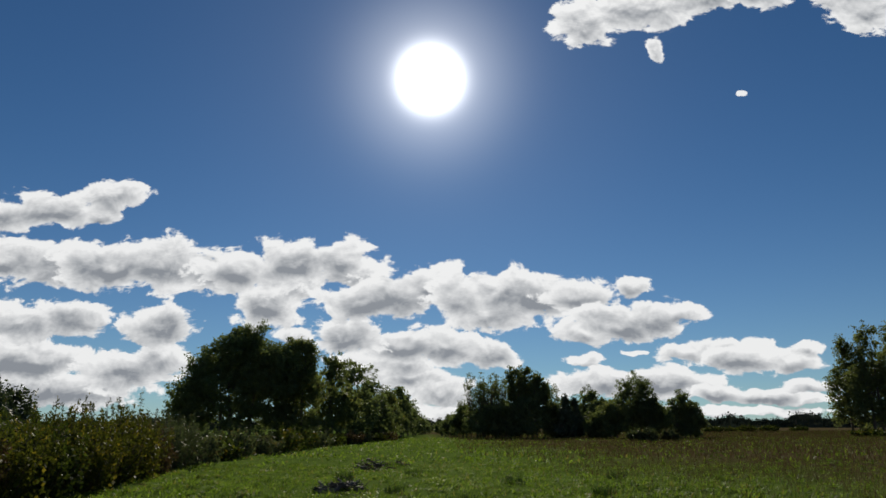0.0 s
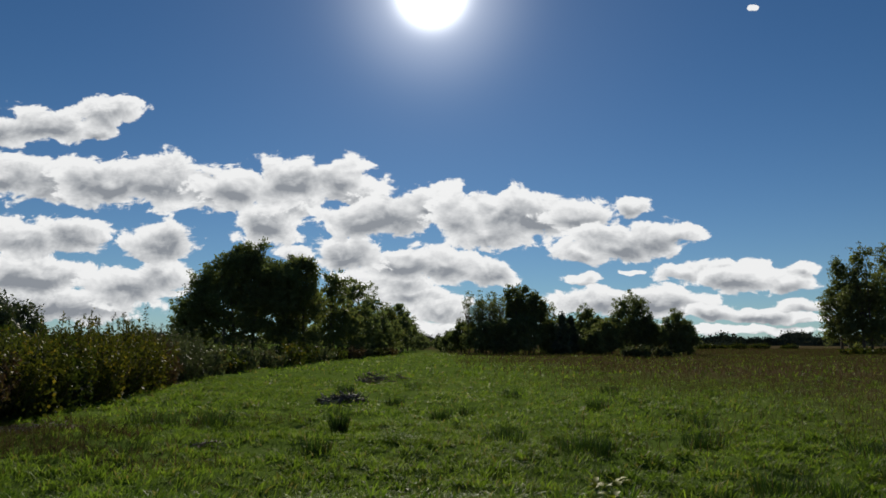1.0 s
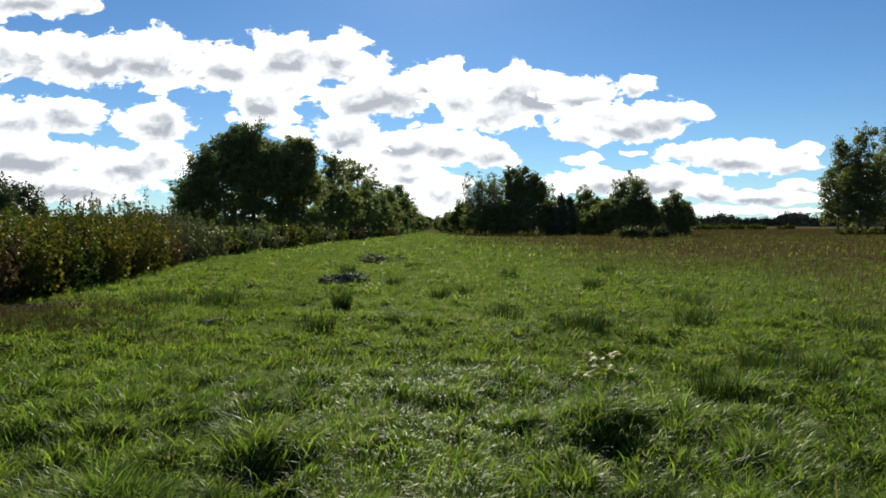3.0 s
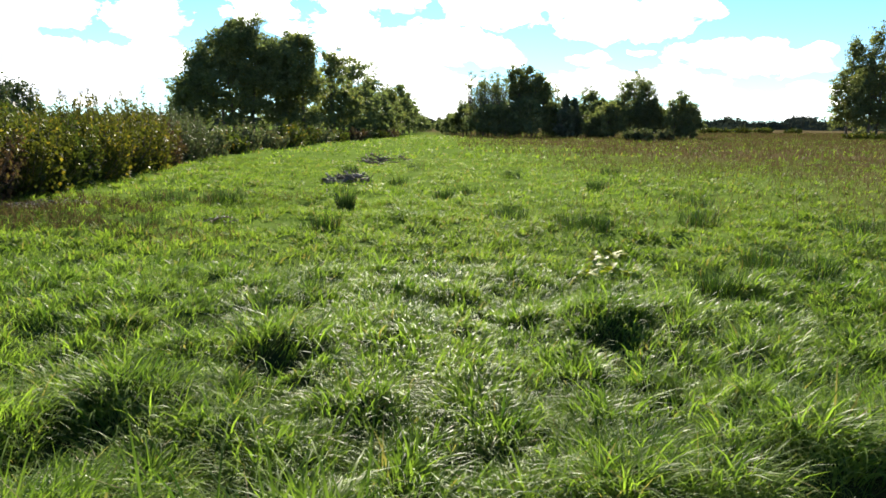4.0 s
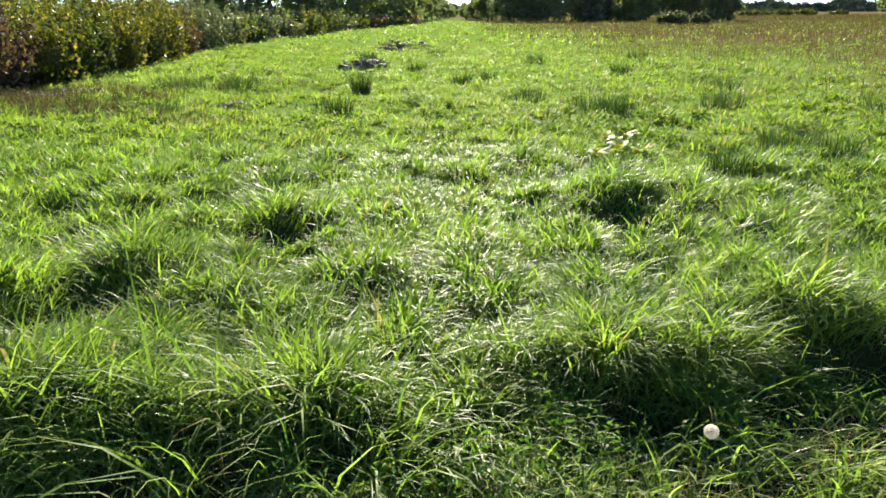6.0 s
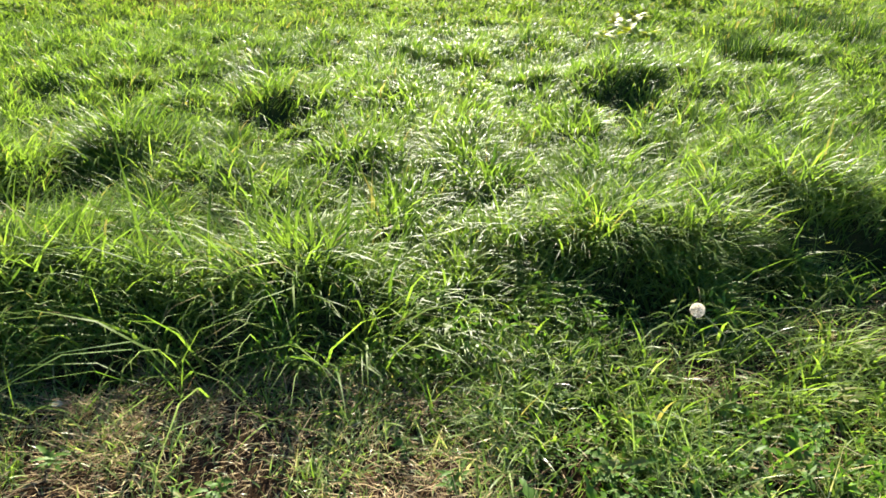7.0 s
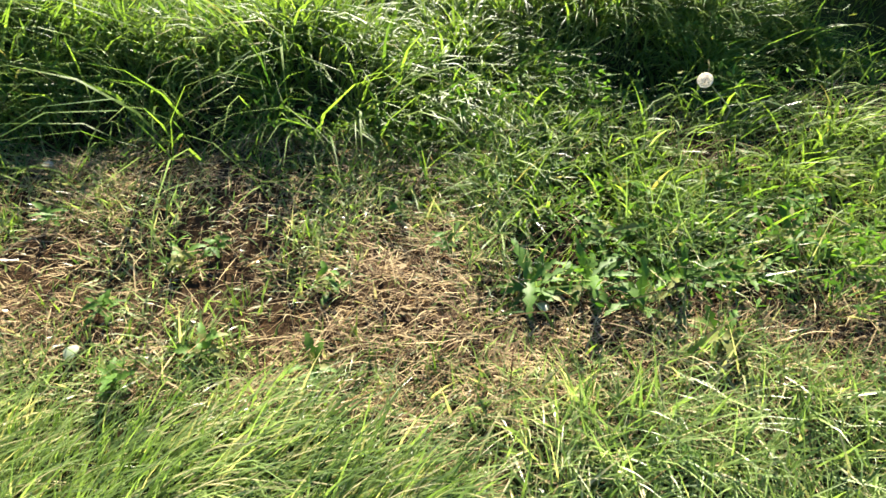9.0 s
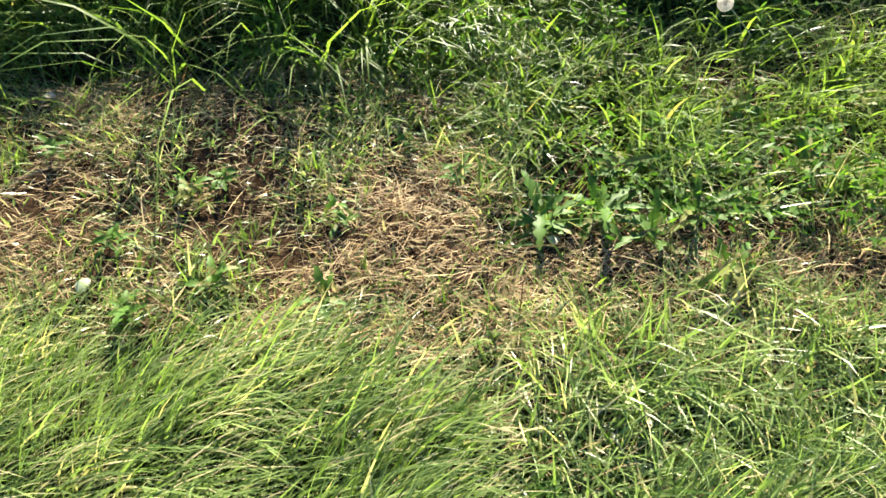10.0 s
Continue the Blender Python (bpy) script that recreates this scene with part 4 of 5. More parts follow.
for slope, y, h, w, kind in BELT:
    x = at(slope, y)
    if kind == "airy":
        make_tree("aspen_tree", "thin-leaved aspen with bare upright twigs in the belt", x, y, h,
                  [(0, 0, h * 0.35, w * 0.9, h * 0.25), (-w * 0.4, 0, h * 0.68, w * 0.55, h * 0.28), (w * 0.4, 0, h * 0.62, w * 0.5, h * 0.3)], CROWN_LIGHT, 0.14, 150, 24, 0.26, 4, 0.08, "", 3, 16)
    elif kind == "tall":
        make_tree("birch_tree", "tall leafy birch with an upright crown in the belt", x, y, h,
                  [(0, 0, h * 0.5, w * 0.95, h * 0.35), (-w * 0.4, 0, h * 0.74, w * 0.45, h * 0.24), (w * 0.45, 0, h * 0.68, w * 0.45, h * 0.24), (0, 0, h * 0.86, w * 0.35, h * 0.13)], CROWN_LIGHT, 0.16, 200, 32, 0.24, 2, 0.11)
    elif kind == "spruce":
        make_tree("spruce_tree", "dense dark spruce in the tree belt", x, y, h,
                  [(0, 0, h * 0.2, w, h * 0.2), (0, 0, h * 0.45, w * 0.78, h * 0.25), (0, 0, h * 0.68, w * 0.5, h * 0.2), (0, 0, h * 0.87, w * 0.24, h * 0.14)], CROWN_DARK, 0.20, 180, 28, 0.24, 1, 0.12)
    elif kind == "thick":
        make_tree("thicket_tree", "dense dark undergrowth tree in the belt", x, y, h,
                  [(-w * 0.4, 0, h * 0.4, w * 0.7, h * 0.4), (w * 0.4, 0, h * 0.42, w * 0.7, h * 0.42), (0, 0, h * 0.7, w * 0.6, h * 0.27), (0, -0.4, h * 0.2, w, h * 0.2)], CROWN, 0.17, 170, 32, 0.28, 3, 0.07)
    else:
        make_tree("deciduous_tree", "rounded green tree at the edge of the belt" if kind == "round" else "pale green bushy tree before the belt", x, y, h,
                  [(0, 0, h * 0.64, w * 0.85, h * 0.34), (-w * 0.5, 0.2, h * 0.42, w * 0.65, h * 0.32), (w * 0.5, -0.2, h * 0.40, w * 0.65, h * 0.32), (0, 0, h * 0.22, w * 0.8, h * 0.2)],
                  CROWN if kind == "round" else CROWN_LIGHT, 0.16, 200, 32, 0.25, 2, 0.11)
# the tall group to the east
for slope, y, h, w in ((0.580, 112, 15.6, 3.2), (0.612, 108, 17.4, 3.6), (0.650, 110, 18.2, 4.0), (0.70, 114, 17.0, 4.2)):
    make_tree("aspen_tree", "tall broad aspen with full foliage down to the ground", at(slope, y), y, h,
              [(0, 0, h * 0.60, w * 0.85, h * 0.28), (-w * 0.5, 0, h * 0.42, w * 0.75, h * 0.25), (w * 0.5, 0, h * 0.45, w * 0.75, h * 0.25), (0, 0, h * 0.84, w * 0.55, h * 0.16),
               (-w * 0.6, -0.4, h * 0.22, w * 0.8, h * 0.14), (w * 0.4, -0.4, h * 0.2, w * 0.8, h * 0.16)], CROWN_LIGHT, 0.20, 460, 36, 0.38, 2, 0.2, "", 60)


def make_shrub(name, label, x, y, h, r, mat, stems=70, per=52, leaf=0.085, wide=0.3, category="shrub", up=0.8):
    """A shrub of many upright shoots, leafy nearly to the ground."""
    shrub = base(name, x, y, float(ground_z(x, y)) - 0.03, label, category, "hedge shrubs")
    wood, spots = Heap(), []
    for k in range(stems):
        a, q = RNG.uniform(0, 6.283), r * math.sqrt(RNG.random())
        foot = np.array([math.cos(a) * q * 0.45, math.sin(a) * q * 0.45, 0.0])
        top = np.array([math.cos(a) * q, math.sin(a) * q, h * (RNG.uniform(0.55, 0.93) if RNG.random() < 0.92 else RNG.uniform(0.93, 1.04)) * (1 - 0.40 * (q / r) ** 2)])
        mid = foot * 0.5 + top * 0.5 + np.array([math.cos(a), math.sin(a), 0]) * 0.12 * q
        wood.put(*tube([foot, mid, top], [0.013, 0.010, 0.005], 3))
        s = (0.1 + 0.92 * RNG.random(per) ** 0.7)[:, None]
        line = foot * (1 - s) ** 2 + 2 * mid * s * (1 - s) + top * s ** 2
        spots.append(line + RNG.normal(0, 1, (per, 3)) * (0.155 - 0.12 * s) * min(1.0, h / 2))
    spots = np.concatenate(spots)
    spots = spots[spots[:, 2] > 0.03]
    part("woody_base", wood, TWIG, shrub)
    green = Heap().put(*leaves_at(spots, leaf * 1.25, leaf * wide * 1.25, up))
    k = 2000 if leaf < 0.1 else 500  # larger leaves inside the shrub, added as occluders to shade its near side
    a, q = RNG.uniform(0, 6.283, k), r * 0.80 * np.sqrt(RNG.random(k))
    z = 0.05 + h * 0.66 * RNG.random(k) * (1 - 0.45 * (q / r) ** 2)
    green.put(*leaves_at(np.stack([np.cos(a) * q, np.sin(a) * q, z], 1), leaf * 1.5, leaf * 0.9, 0.3))
    part("foliage", green, mat, shrub)
    return shrub


for x, y, h, r, mat, words in (
        (-8.6, 9.6, 1.75, 1.3, WILLOW, "dense yellow-green willow shrub in the hedge"), (-10.2, 10.2, 1.75, 1.4, WILLOW, "dense yellow-green willow shrub in the hedge"),
        (-8.7, 11.7, 1.85, 1.3, RED_LEAF, "dense shrub with dull reddish leaves in the hedge"), (-8.6, 13.4, 1.7, 1.3, YELLOW_LEAF, "dense willow shrub turning yellow in the hedge"),
        (-10.6, 12.8, 2.0, 1.5, WILLOW, "taller willow shrub at the back of the hedge"), (-8.9, 15.2, 1.9, 1.3, WILLOW, "dense willow shrub turning yellow in the hedge"),
        (-10.9, 15.8, 2.0, 1.5, WILLOW, "taller willow shrub at the back of the hedge"), (-9.1, 17.2, 2.2, 1.3, YELLOW_LEAF, "dense yellow-green willow shrub in the hedge"),
        (-9.4, 19.2, 2.4, 1.3, YELLOW_LEAF, "bright yellow-green willow shrub in the hedge"), (-11.4, 18.8, 2.2, 1.4, WILLOW, "taller willow shrub at the back of the hedge"),
        (-9.5, 21.2, 2.3, 1.2, YELLOW_LEAF, "bright yellow willow shrub in the hedge"), (-9.9, 23.4, 2.2, 1.1, RED_LEAF, "reddish brown shrub in the hedge"),
        (-11.6, 22.6, 2.0, 1.3, WILLOW, "willow shrub at the back of the hedge"), (-10.2, 25.6, 2.05, 1.0, GREY_LEAF, "grey-green willow with slender upright shoots"),
        (-10.3, 27.6, 2.2, 1.2, GREY_LEAF, "grey-green willow with slender upright shoots"), (-10.4, 30.2, 1.7, 1.1, GREY_LEAF, "low grey-green willow shrub by the field"),
        (-12.4, 28.8, 2.0, 1.5, WILLOW, "willow shrub at the back of the hedge"), (-10.6, 33.0, 1.5, 1.2, WILLOW, "low green shrub by the field"),
        (-10.9, 36.6, 1.8, 1.4, GREY_LEAF, "pale grey-green willow shrub by the field"), (-10.5, 40.5, 1.4, 1.4, GREY_LEAF, "low pale shrub by the field"),
        (-10.2, 44.5, 1.6, 1.6, WILLOW, "dark green shrub below the alders"), (-10.4, 49, 1.9, 1.6, WILLOW, "dark green shrub below the alders"),
        (-9.6, 53, 1.5, 1.6, GREY_LEAF, "low pale shrub by the field"), (-9.4, 58, 1.4, 1.7, WILLOW, "low green shrub by the lane"), (-8.7, 63, 1.5, 1.8, RED_LEAF, "low brownish shrub by the lane"),
        (-8.6, 69, 1.4, 1.8, GREY_LEAF, "low pale shrub by the lane"), (-7.6, 75, 1.3, 1.9, WILLOW, "low green shrub by the lane"), (-7.0, 82, 1.2, 2.0, RED_LEAF, "low brownish shrub by the lane")):
    far_off = y > 30
    make_shrub("willow_shrub" if mat is not RED_LEAF else "dogwood_shrub", words, x, y, h * RNG.uniform(1.0, 1.18), r * 1.18, mat, 56 if far_off else 80, 34 if far_off else 84, 0.15 if far_off else 0.08,
               0.4 if far_off else (0.24 if mat is GREY_LEAF else 0.36))
# low bushes along the far side of the field
for slope, y, h, r, mat, words in ((0.280, 70, 1.55, 1.6, GREY_LEAF, "low rounded pale bush before the tree belt"), (0.318, 72, 1.35, 0.9, GREY_LEAF, "low rounded pale bush before the tree belt"),
                                   (0.379, 168, 2.0, 2.7, WILLOW, "rounded green bush far off at the field's edge"), (0.427, 170, 1.9, 2.6, WILLOW, "rounded green bush far off at the field's edge"),
                                   (0.456, 172, 2.0, 2.8, WILLOW, "rounded green bush far off at the field's edge"), (0.50, 176, 1.7, 2.6, WILLOW, "dark bush far off at the field's edge"), (0.405, 178, 1.6, 2.4, WILLOW, "dark bush far off at the field's edge"),
                                   (0.60, 98, 1.5, 2.8, WILLOW, "dark bush below the aspens"), (0.65, 98, 1.5, 2.8, WILLOW, "dark bush below the aspens")):
    make_shrub("field_bush", words, at(slope, y), y, h, r, mat, 60, 34, 0.24, 0.5)


def far_woods():
    """The distant forest edge all round the plain."""
    h = Heap()
    k = 620
    ridge = []
    for i in range(k):
        a = -1.25 + 2.5 * i / k
        d = 620 + 50 * math.sin(i * 0.11)
        x, y = d * math.sin(a), d * math.cos(a)
        top = 7.0 + 4.5 * float(vnoise(i * 1.0, 0.0, 7.0, 3)) + RNG.uniform(0, 1.8)
        if vnoise(i * 1.0, 3.0, 5.0, 9) > 0.72 or RNG.random() < 0.05:
            top += 3.2
        ridge.append(((x, y, -1.0), (x, y, top * 0.74)))
        q = RNG.normal(0, 1, (46, 3))
        q *= (RNG.random(46) ** 0.4 / np.linalg.norm(q, axis=1))[:, None]
        h.put(*leaves_at(q * np.array([2.6, 1.5, top * 0.5]) + np.array([x, y, top * 0.5]), 1.7, 1.5))
    q = np.array(ridge).reshape(-1, 3)
    h.put(q, [t for i in range(k - 1) for t in ((2 * i, 2 * i + 2, 2 * i + 3), (2 * i, 2 * i + 3, 2 * i + 1))])
    tagged(new("far_woods", h.mesh("far_woods", CROWN_FAR)), "distant dark forest edge on the horizon", "forest", kind="stuff")


far_woods()


# ---------------------------------------------------------------- small things in the grass
def brush_pile(x, y, wide, high, count, mats, label, thick=1.0):
    """A heap of cut branches, each lying its own way."""
    pile = base("brush_pile", x, y, float(ground_z(x, y)), label, "brush pile")
    for k in range(count):
        a, r = RNG.uniform(0, 6.283), wide / 2 * RNG.random() ** 0.7
        c = np.array([r * math.cos(a), r * math.sin(a) * 0.7, 0.03 + high * (1 - r / wide * 1.6) * RNG.random()])
        b = RNG.normal(0, 0.5) + (0 if RNG.random() < 0.6 else 1.2)
        ln, g = wide * RNG.uniform(0.25, 0.6), RNG.uniform(0.010, 0.034) * thick
        d = np.array([math.cos(b), math.sin(b), RNG.normal(0.0, 0.13)])
        s = np.linspace(-0.5, 0.5, 6)[:, None]
        line = c + d * s * ln + np.array([0, 0, 1]) * (s ** 2) * ln * RNG.normal(0, 0.5) * thick + RNG.normal(0, 0.012, (6, 3))
        line[:, 2] = np.maximum(line[:, 2], 0.02)
        h = Heap().put(*tube(line, g * np.linspace(1.2, 0.5, 6), 6))
        for _ in range(2):
            i = RNG.integers(1, 5)
            e = line[i] + (RNG.normal(0, 0.09, 3) + np.array([0, 0, 0.05])) * thick
            h.put(*tube([line[i], (line[i] + e) / 2 + RNG.normal(0, 0.02, 3), e], [g * 0.5, g * 0.35, g * 0.15], 4))
        part("branch", h, mats[k % len(mats)], pile, "", True)
    return pile


brush_pile(-2.32, 16.9, 1.15, 0.26, 38, (GREY_WOOD, DARK_WOOD, DARK_WOOD), "heap of grey weathered branches lying in the grass")
brush_pile(-2.5, 25.4, 1.2, 0.5, 30, (DARK_WOOD, DARK_WOOD, TWIG), "heap of dark dead branches with upright twigs")
brush_pile(-6.7, 11.5, 1.7, 0.04, 44, (GREY_WOOD, TWIG, GREY_WOOD), "low litter of grey dead twigs by the hedge", 0.4)
brush_pile(-3.2, 9.8, 0.5, 0.10, 12, (GREY_WOOD, TWIG), "few thin dead twigs lying in the grass", 0.35)
brush_pile(-1.75, 27.6, 0.9, 0.25, 14, (DARK_WOOD, TWIG), "small heap of dark dead branches in the grass")


def rush_tuft(x, y, h, r, count, label):
    a, q = RNG.uniform(0, 6.283, count), r * np.sqrt(RNG.random(count))
    v, t = blades(np.cos(a) * q, np.sin(a) * q, np.zeros(count) - 0.02, h * RNG.uniform(0.5, 1.15, count), np.full(count, 0.0035 + 0.0009 * y), a + RNG.normal(0, 0.7, count),
                  RNG.uniform(0, 0.2, count), RNG.uniform(0.1, 0.9, count), 3)
    ob = new("rush_tuft", mesh_of("rush_tuft", v, t, RUSH))
    ob.matrix_world = pose(x, y, float(ground_z(x, y)))
    tagged(ob, label, "grass tuft", "rush tufts in the meadow")


RUSH = leafy("rush_blade", (0.010, 0.026, 0.007), (0.038, 0.068, 0.016), (0.10, 0.08, 0.035), 0.06, 0.25, 0.5, 2.0, gloss=0.25)
for x, y, h, r, c in ((-1.72, 11.9, 0.58, 0.13, 190), (-0.03, 13.8, 0.30, 0.22, 120), (0.52, 14.6, 0.28, 0.16, 80), (3.55, 16.0, 0.36, 0.26, 130), (-1.15, 17.2, 0.30, 0.24, 110),
                      (1.82, 9.1, 0.34, 0.34, 220), (2.05, 9.3, 0.30, 0.22, 120), (3.78, 10.2, 0.30, 0.3, 160), (3.2, 6.7, 0.34, 0.28, 260), (3.5, 6.4, 0.28, 0.2, 160), (-0.3, 7.4, 0.22, 0.28, 200),
                      (-1.6, 8.9, 0.26, 0.26, 150), (0.95, 10.4, 0.26, 0.3, 140), (-3.9, 12.2, 0.34, 0.4, 180), (-5.0, 12.3, 0.36, 0.45, 200), (-4.2, 9.2, 0.26, 0.4, 160), (4.6, 12.6, 0.3, 0.3, 130),
                      (2.35, 5.9, 0.28, 0.2, 200), (5.6, 9.3, 0.32, 0.34, 160), (-0.9, 22.0, 0.34, 0.3, 90), (1.9, 19.0, 0.3, 0.3, 90), (4.9, 20.5, 0.36, 0.3, 90), (-2.8, 20.4, 0.3, 0.3, 90)):
    rush_tuft(x, y, h, r, c, "dark green upright rush tuft standing in the meadow")


def leaf_blade(length, width, droop, lift, lobes=0.0, segs=8, fold=0.25):
    """A single leaf along +x: midrib, two halves folded up a little, edge lobed where asked."""
    s = np.linspace(0, 1, segs + 1)
    ang = lift - droop * s
    px = np.concatenate([[0], np.cumsum(np.cos(ang[:-1]))]) * length / segs
    pz = np.concatenate([[0], np.cumsum(np.sin(ang[:-1]))]) * length / segs
    w = width / 2 * np.sin(np.pi * np.clip(0.06 + 0.92 * s, 0, 1)) ** 0.8 * (1 + lobes * np.where(np.arange(segs + 1) % 2, 0.6, -0.45))
    mid = np.stack([px, 0 * px, pz], 1)
    left = mid + np.stack([0 * px, w, w * fold], 1)
    right = mid + np.stack([0 * px, -w, w * fold], 1)
    n = segs + 1
    t = []
    for i in range(segs):
        t += [(i, i + 1, n + i + 1), (i, n + i + 1, n + i), (i, 2 * n + i, 2 * n + i + 1), (i, 2 * n + i + 1, i + 1)]
    return np.concatenate([mid, left, right]), t


def rosette(name, x, y, count, length, width, mat, label, lobes=0.0, lift=(0.2, 0.9), z=0.0, category="weed"):
    plant = base(name, x, y, float(ground_z(x, y)) + z, label, category, "broad-leaved weeds")
    for k in range(count):
        ob = new("leaf", Heap().put(*leaf_blade(length * RNG.uniform(0.6, 1.2), width * RNG.uniform(0.7, 1.2), RNG.uniform(0.3, 1.3), RNG.uniform(*lift), lobes)).mesh("leaf", mat, True))
        ob.parent = plant
        ob.matrix_local = pose(RNG.normal(0, 0.008), RNG.normal(0, 0.008), 0.004 * k, RNG.normal(0, 12), 0, k * 137.5 + RNG.normal(0, 15))
    return plant


# large dock plants in the meadow
for x, y, c, ln, w in ((1.66, 6.75, 14, 0.13, 0.065), (1.44, 6.70, 13, 0.13, 0.06), (1.38, 5.78, 13, 0.12, 0.055), (1.20, 5.85, 11, 0.11, 0.05), (1.52, 5.7, 10, 0.10, 0.05)):
    rosette("dock_plant", x, y, c, ln, w, DOCK, "dock plant with large shiny pale green leaves in the grass", 0.0, (0.1, 0.8), 0.13)
# dandelion rosettes and leafy weeds in the mown strip
for x, y, c, ln, w in ((0.30, 1.04, 11, 0.13, 0.034), (0.44, 1.06, 11, 0.14, 0.036), (0.56, 1.00, 9, 0.12, 0.034), (0.66, 1.10, 10, 0.13, 0.036), (0.82, 1.12, 9, 0.12, 0.034), (0.70, 0.92, 8, 0.09, 0.028),
                      (0.50, 1.22, 9, 0.12, 0.032), (0.95, 1.25, 9, 0.12, 0.032), (-0.56, 0.74, 7, 0.08, 0.026)):
    rosette("dandelion_rosette", x, y, c + 6, ln * 0.85, w * 0.62, WEED, "dandelion rosette with toothed green leaves in the mown strip", 0.8)
for x, y, c, ln, w in ((-0.54, 1.10, 12, 0.075, 0.024), (-0.47, 1.14, 9, 0.06, 0.022), (-0.16, 1.02, 10, 0.07, 0.02), (-0.40, 0.82, 12, 0.07, 0.026), (-0.16, 0.80, 10, 0.075, 0.028), (-0.66, 0.92, 8, 0.06, 0.022),
                      (0.10, 1.18, 8, 0.07, 0.02), (-0.9, 1.2, 9, 0.07, 0.022), (0.58, 0.62, 8, 0.05, 0.024), (0.30, 0.42, 7, 0.05, 0.026), (0.62, 0.42, 7, 0.05, 0.028), (-0.03, 1.32, 9, 0.07, 0.022),
                      (0.22, 1.42, 10, 0.08, 0.024), (0.40, 1.50, 10, 0.08, 0.024), (0.62, 1.38, 11, 0.09, 0.026), (0.85, 1.48, 11, 0.09, 0.026), (1.05, 1.40, 11, 0.09, 0.026), (1.2, 1.55, 11, 0.09, 0.026)):
    rosette("leafy_weed", x, y, c + 5, ln * 0.75, w * 0.6, WEED, "small leafy green weed in the mown strip", 0.5, (0.1, 0.8))


def weed_mass():
    """Low tangled leaves at the foot of the tall grass."""
    x, y = scatter(600, -1.9, 2.3, 0.95, 2.3)
    keep = ((x > 0.38) & (y > 0.98) & (y < 1.35) & (vnoise(x, y, 0.2, 51) > 0.3)) | ((np.abs(y - edge_y(x) - 0.03) < 0.16) & (vnoise(x, y, 0.3, 52) > 0.35))
    x, y = x[keep], y[keep]
    k = len(x)
    p = np.stack([x, y, ground_z(x, y) + 0.02 + 0.13 * RNG.random(k)], 1)
    p = np.repeat(p, 4, 0) + RNG.normal(0, 0.018, (k * 4, 3))
    v, t = leaves_at(p, 0.030, 0.009, 0.3)
    tagged(new("leafy_undergrowth", mesh_of("leafy_undergrowth", v, t, WEED)), "tangled small green leaves below the tall grass", "weeds", kind="stuff")


weed_mass()


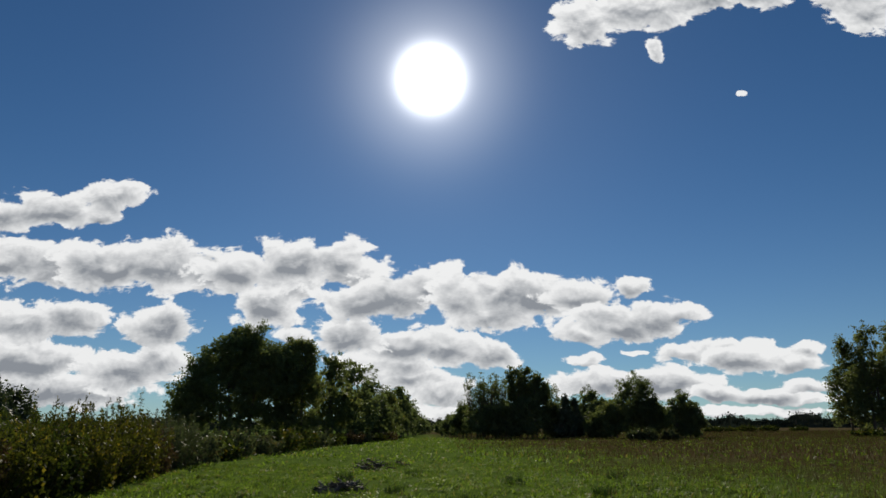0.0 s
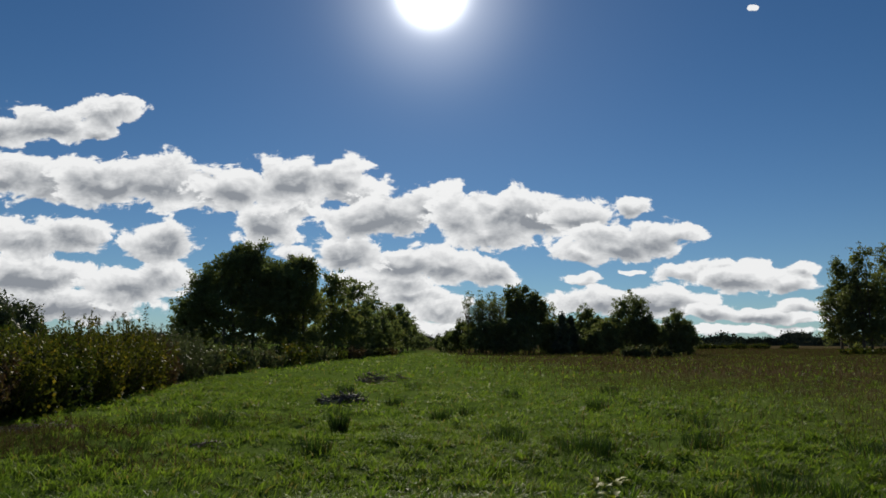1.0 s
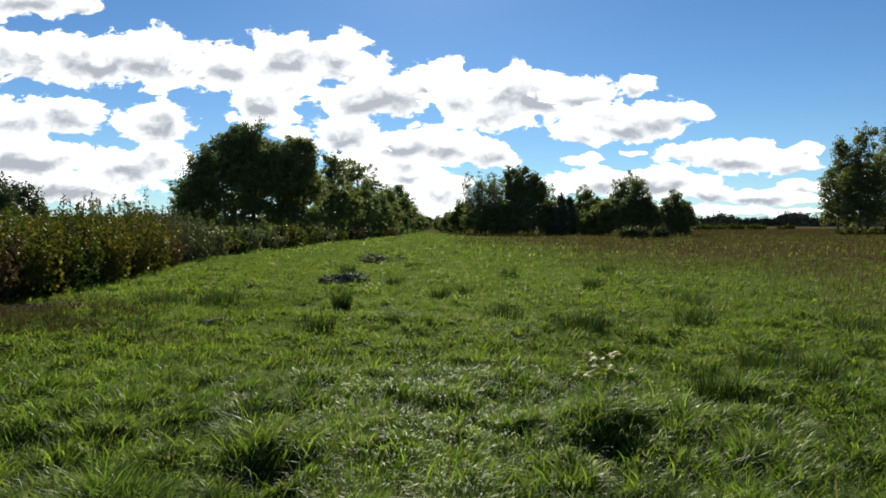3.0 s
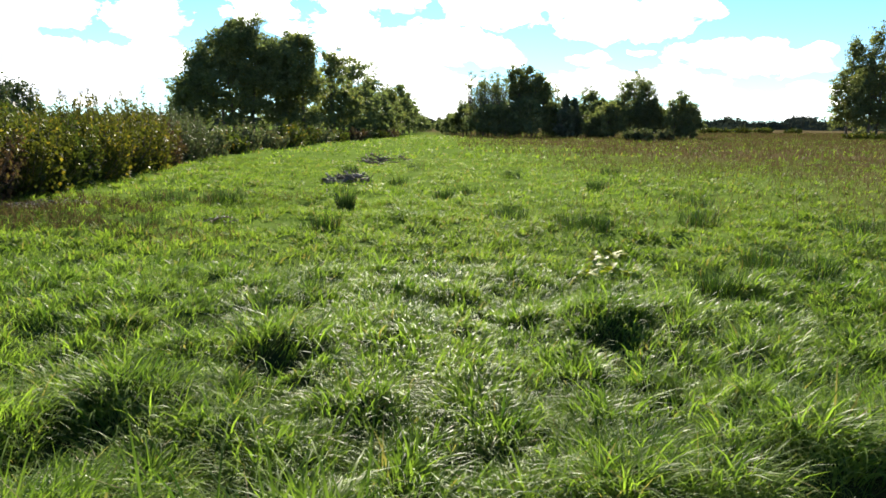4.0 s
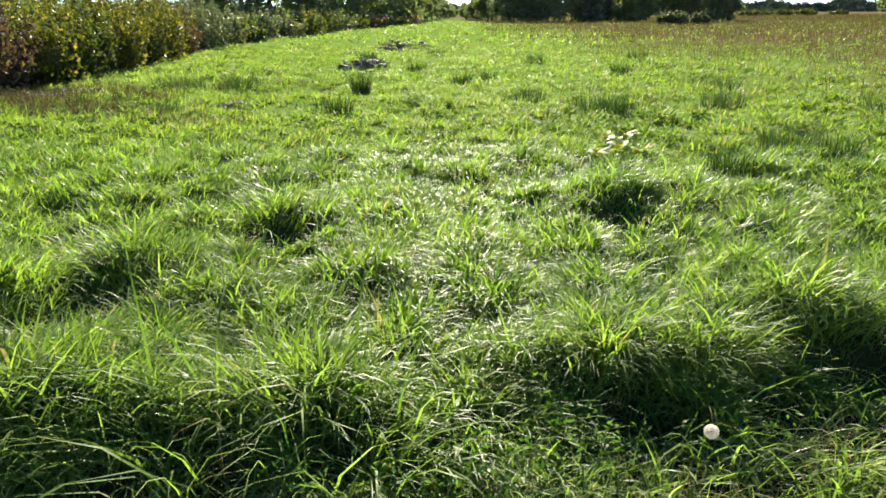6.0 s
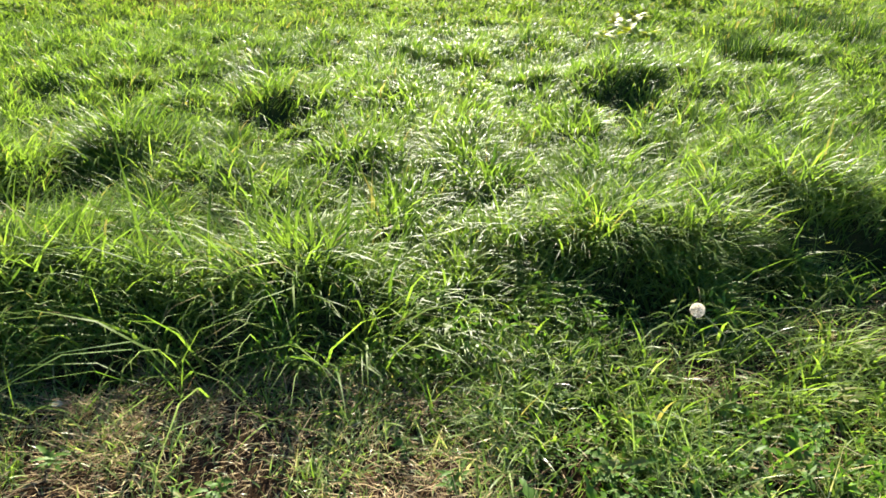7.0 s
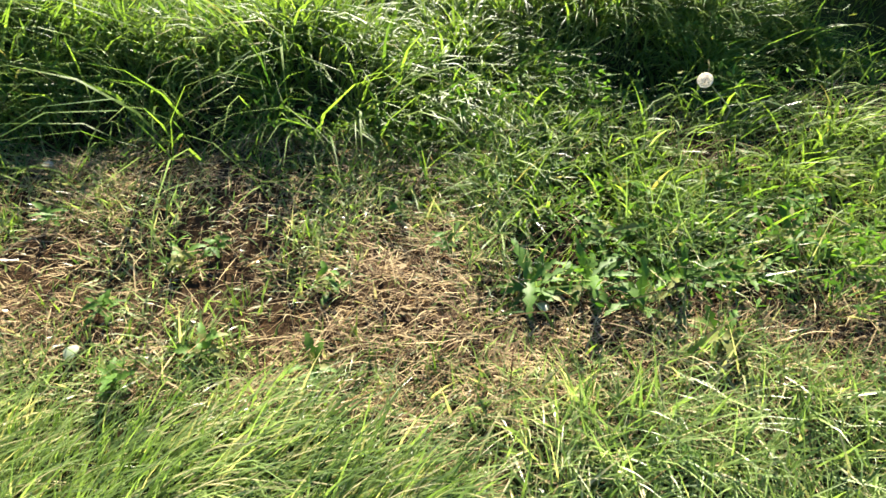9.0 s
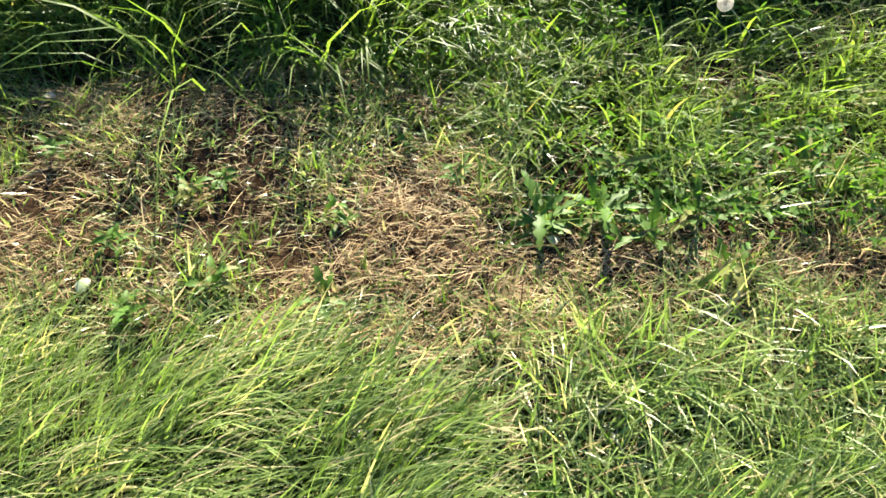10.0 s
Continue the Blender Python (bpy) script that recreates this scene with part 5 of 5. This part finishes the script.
def dandelion_clock(x, y, z):
    """A white seed head on a bent stalk."""
    g = float(ground_z(x + 0.10, y + 0.03))
    thing = base("dandelion_clock", x + 0.10, y + 0.03, g, "white dandelion seed head on a leaning stalk", "dandelion")
    top = np.array([-0.10, -0.03, z - g])
    part("stalk", Heap().put(*tube([(0, 0, -0.01), (0.01, 0, top[2] * 0.5), top * (0.8, 0.8, 0.93), top], [0.0026, 0.0024, 0.002, 0.002], 6)), STALK, thing, "hollow reddish green stalk", True)
    d = np.array([(math.cos(i * 2.39996) * math.sqrt(1 - (1 - 2 * (i + 0.5) / 150) ** 2), math.sin(i * 2.39996) * math.sqrt(1 - (1 - 2 * (i + 0.5) / 150) ** 2), 1 - 2 * (i + 0.5) / 150) for i in range(150)])
    hairs, seeds = Heap(), Heap()
    for q in d:
        tip = top + q * 0.017
        seeds.put(*tube([top + q * 0.003, top + q * 0.006], [0.0007, 0.0004], 3))
        hairs.put(*tube([top + q * 0.006, tip], [0.00018, 0.00018], 3))
        e = np.cross(q, (0.3, 0.5, 0.8))
        e /= np.linalg.norm(e)
        f = np.cross(q, e)
        k = 10
        a = np.arange(k) * 6.283 / k
        rim = tip + (np.cos(a)[:, None] * e + np.sin(a)[:, None] * f) * 0.0062 + q * 0.0035
        for i in range(k):
            w = (rim[(i + 1) % k] - rim[i]) * 0.14
            hairs.put([tip, rim[i] - w, rim[i] + w], [(0, 1, 2)])
    part("seed_head", hairs, DOWN, thing, "fluffy white down")
    part("seed_cluster", seeds, SEED, thing, "brown seeds")


dandelion_clock(0.80, 1.69, 0.20)


def pale_leaf(x, y, size, label):
    v, t = leaf_blade(size, size * 0.8, 0.9, 0.4, 0.0, 6, 0.15)
    ob = new("fallen_leaf", mesh_of("fallen_leaf", v, t, PALE, True))
    ob.matrix_world = pose(x, y, float(ground_z(x, y)) + 0.035, 0, 0, RNG.uniform(0, 360))
    tagged(ob, label, "leaf", "fallen leaves")


PALE = leafy("pale_leaf", (0.13, 0.17, 0.09), (0.22, 0.26, 0.16), (0.3, 0.28, 0.18), 0.1, 0.25, 0.4, 30.0, (1, 1, 0.8), 0.4)
for x, y, r in ((-0.68, 0.78, 0.040), (0.33, 1.0, 0.034), (-1.0, 1.42, 0.034), (-0.78, 0.64, 0.034), (0.50, 0.47, 0.022)):
    pale_leaf(x, y, r, "pale greenish fallen leaf lying on the short grass")


def brown_patch(x, y, r, count):
    a, q = RNG.uniform(0, 6.283, count), r * np.sqrt(RNG.random(count))
    px, py = x + np.cos(a) * q * 2.2, y + np.sin(a) * q * 1.4
    px, py = px[vnoise(px, py, 0.5, 77) > 0.45], py[vnoise(px, py, 0.5, 77) > 0.45]
    count = len(px)
    v, t = blades(px, py, ground_z(px, py) - 0.01, 0.24 * RNG.uniform(0.5, 1.3, count), np.full(count, 0.013), RNG.uniform(0, 6.283, count), RNG.uniform(0.1, 0.5, count),
                  RNG.uniform(0.4, 1.8, count), 2)
    grass_object("brown_grass", v, t, RUSSET, "patch of brown withered grass near the hedge")


for x, y, r, c in ((-4.6, 9.2, 0.6, 900), (-5.8, 9.9, 0.9, 2000), (-7.0, 10.4, 0.8, 1500), (-5.4, 12.6, 0.7, 900), (-3.2, 8.3, 0.5, 350), (-5.2, 11.4, 0.6, 700), (-3.6, 13.0, 0.6, 500)):
    brown_patch(x, y, r, c)
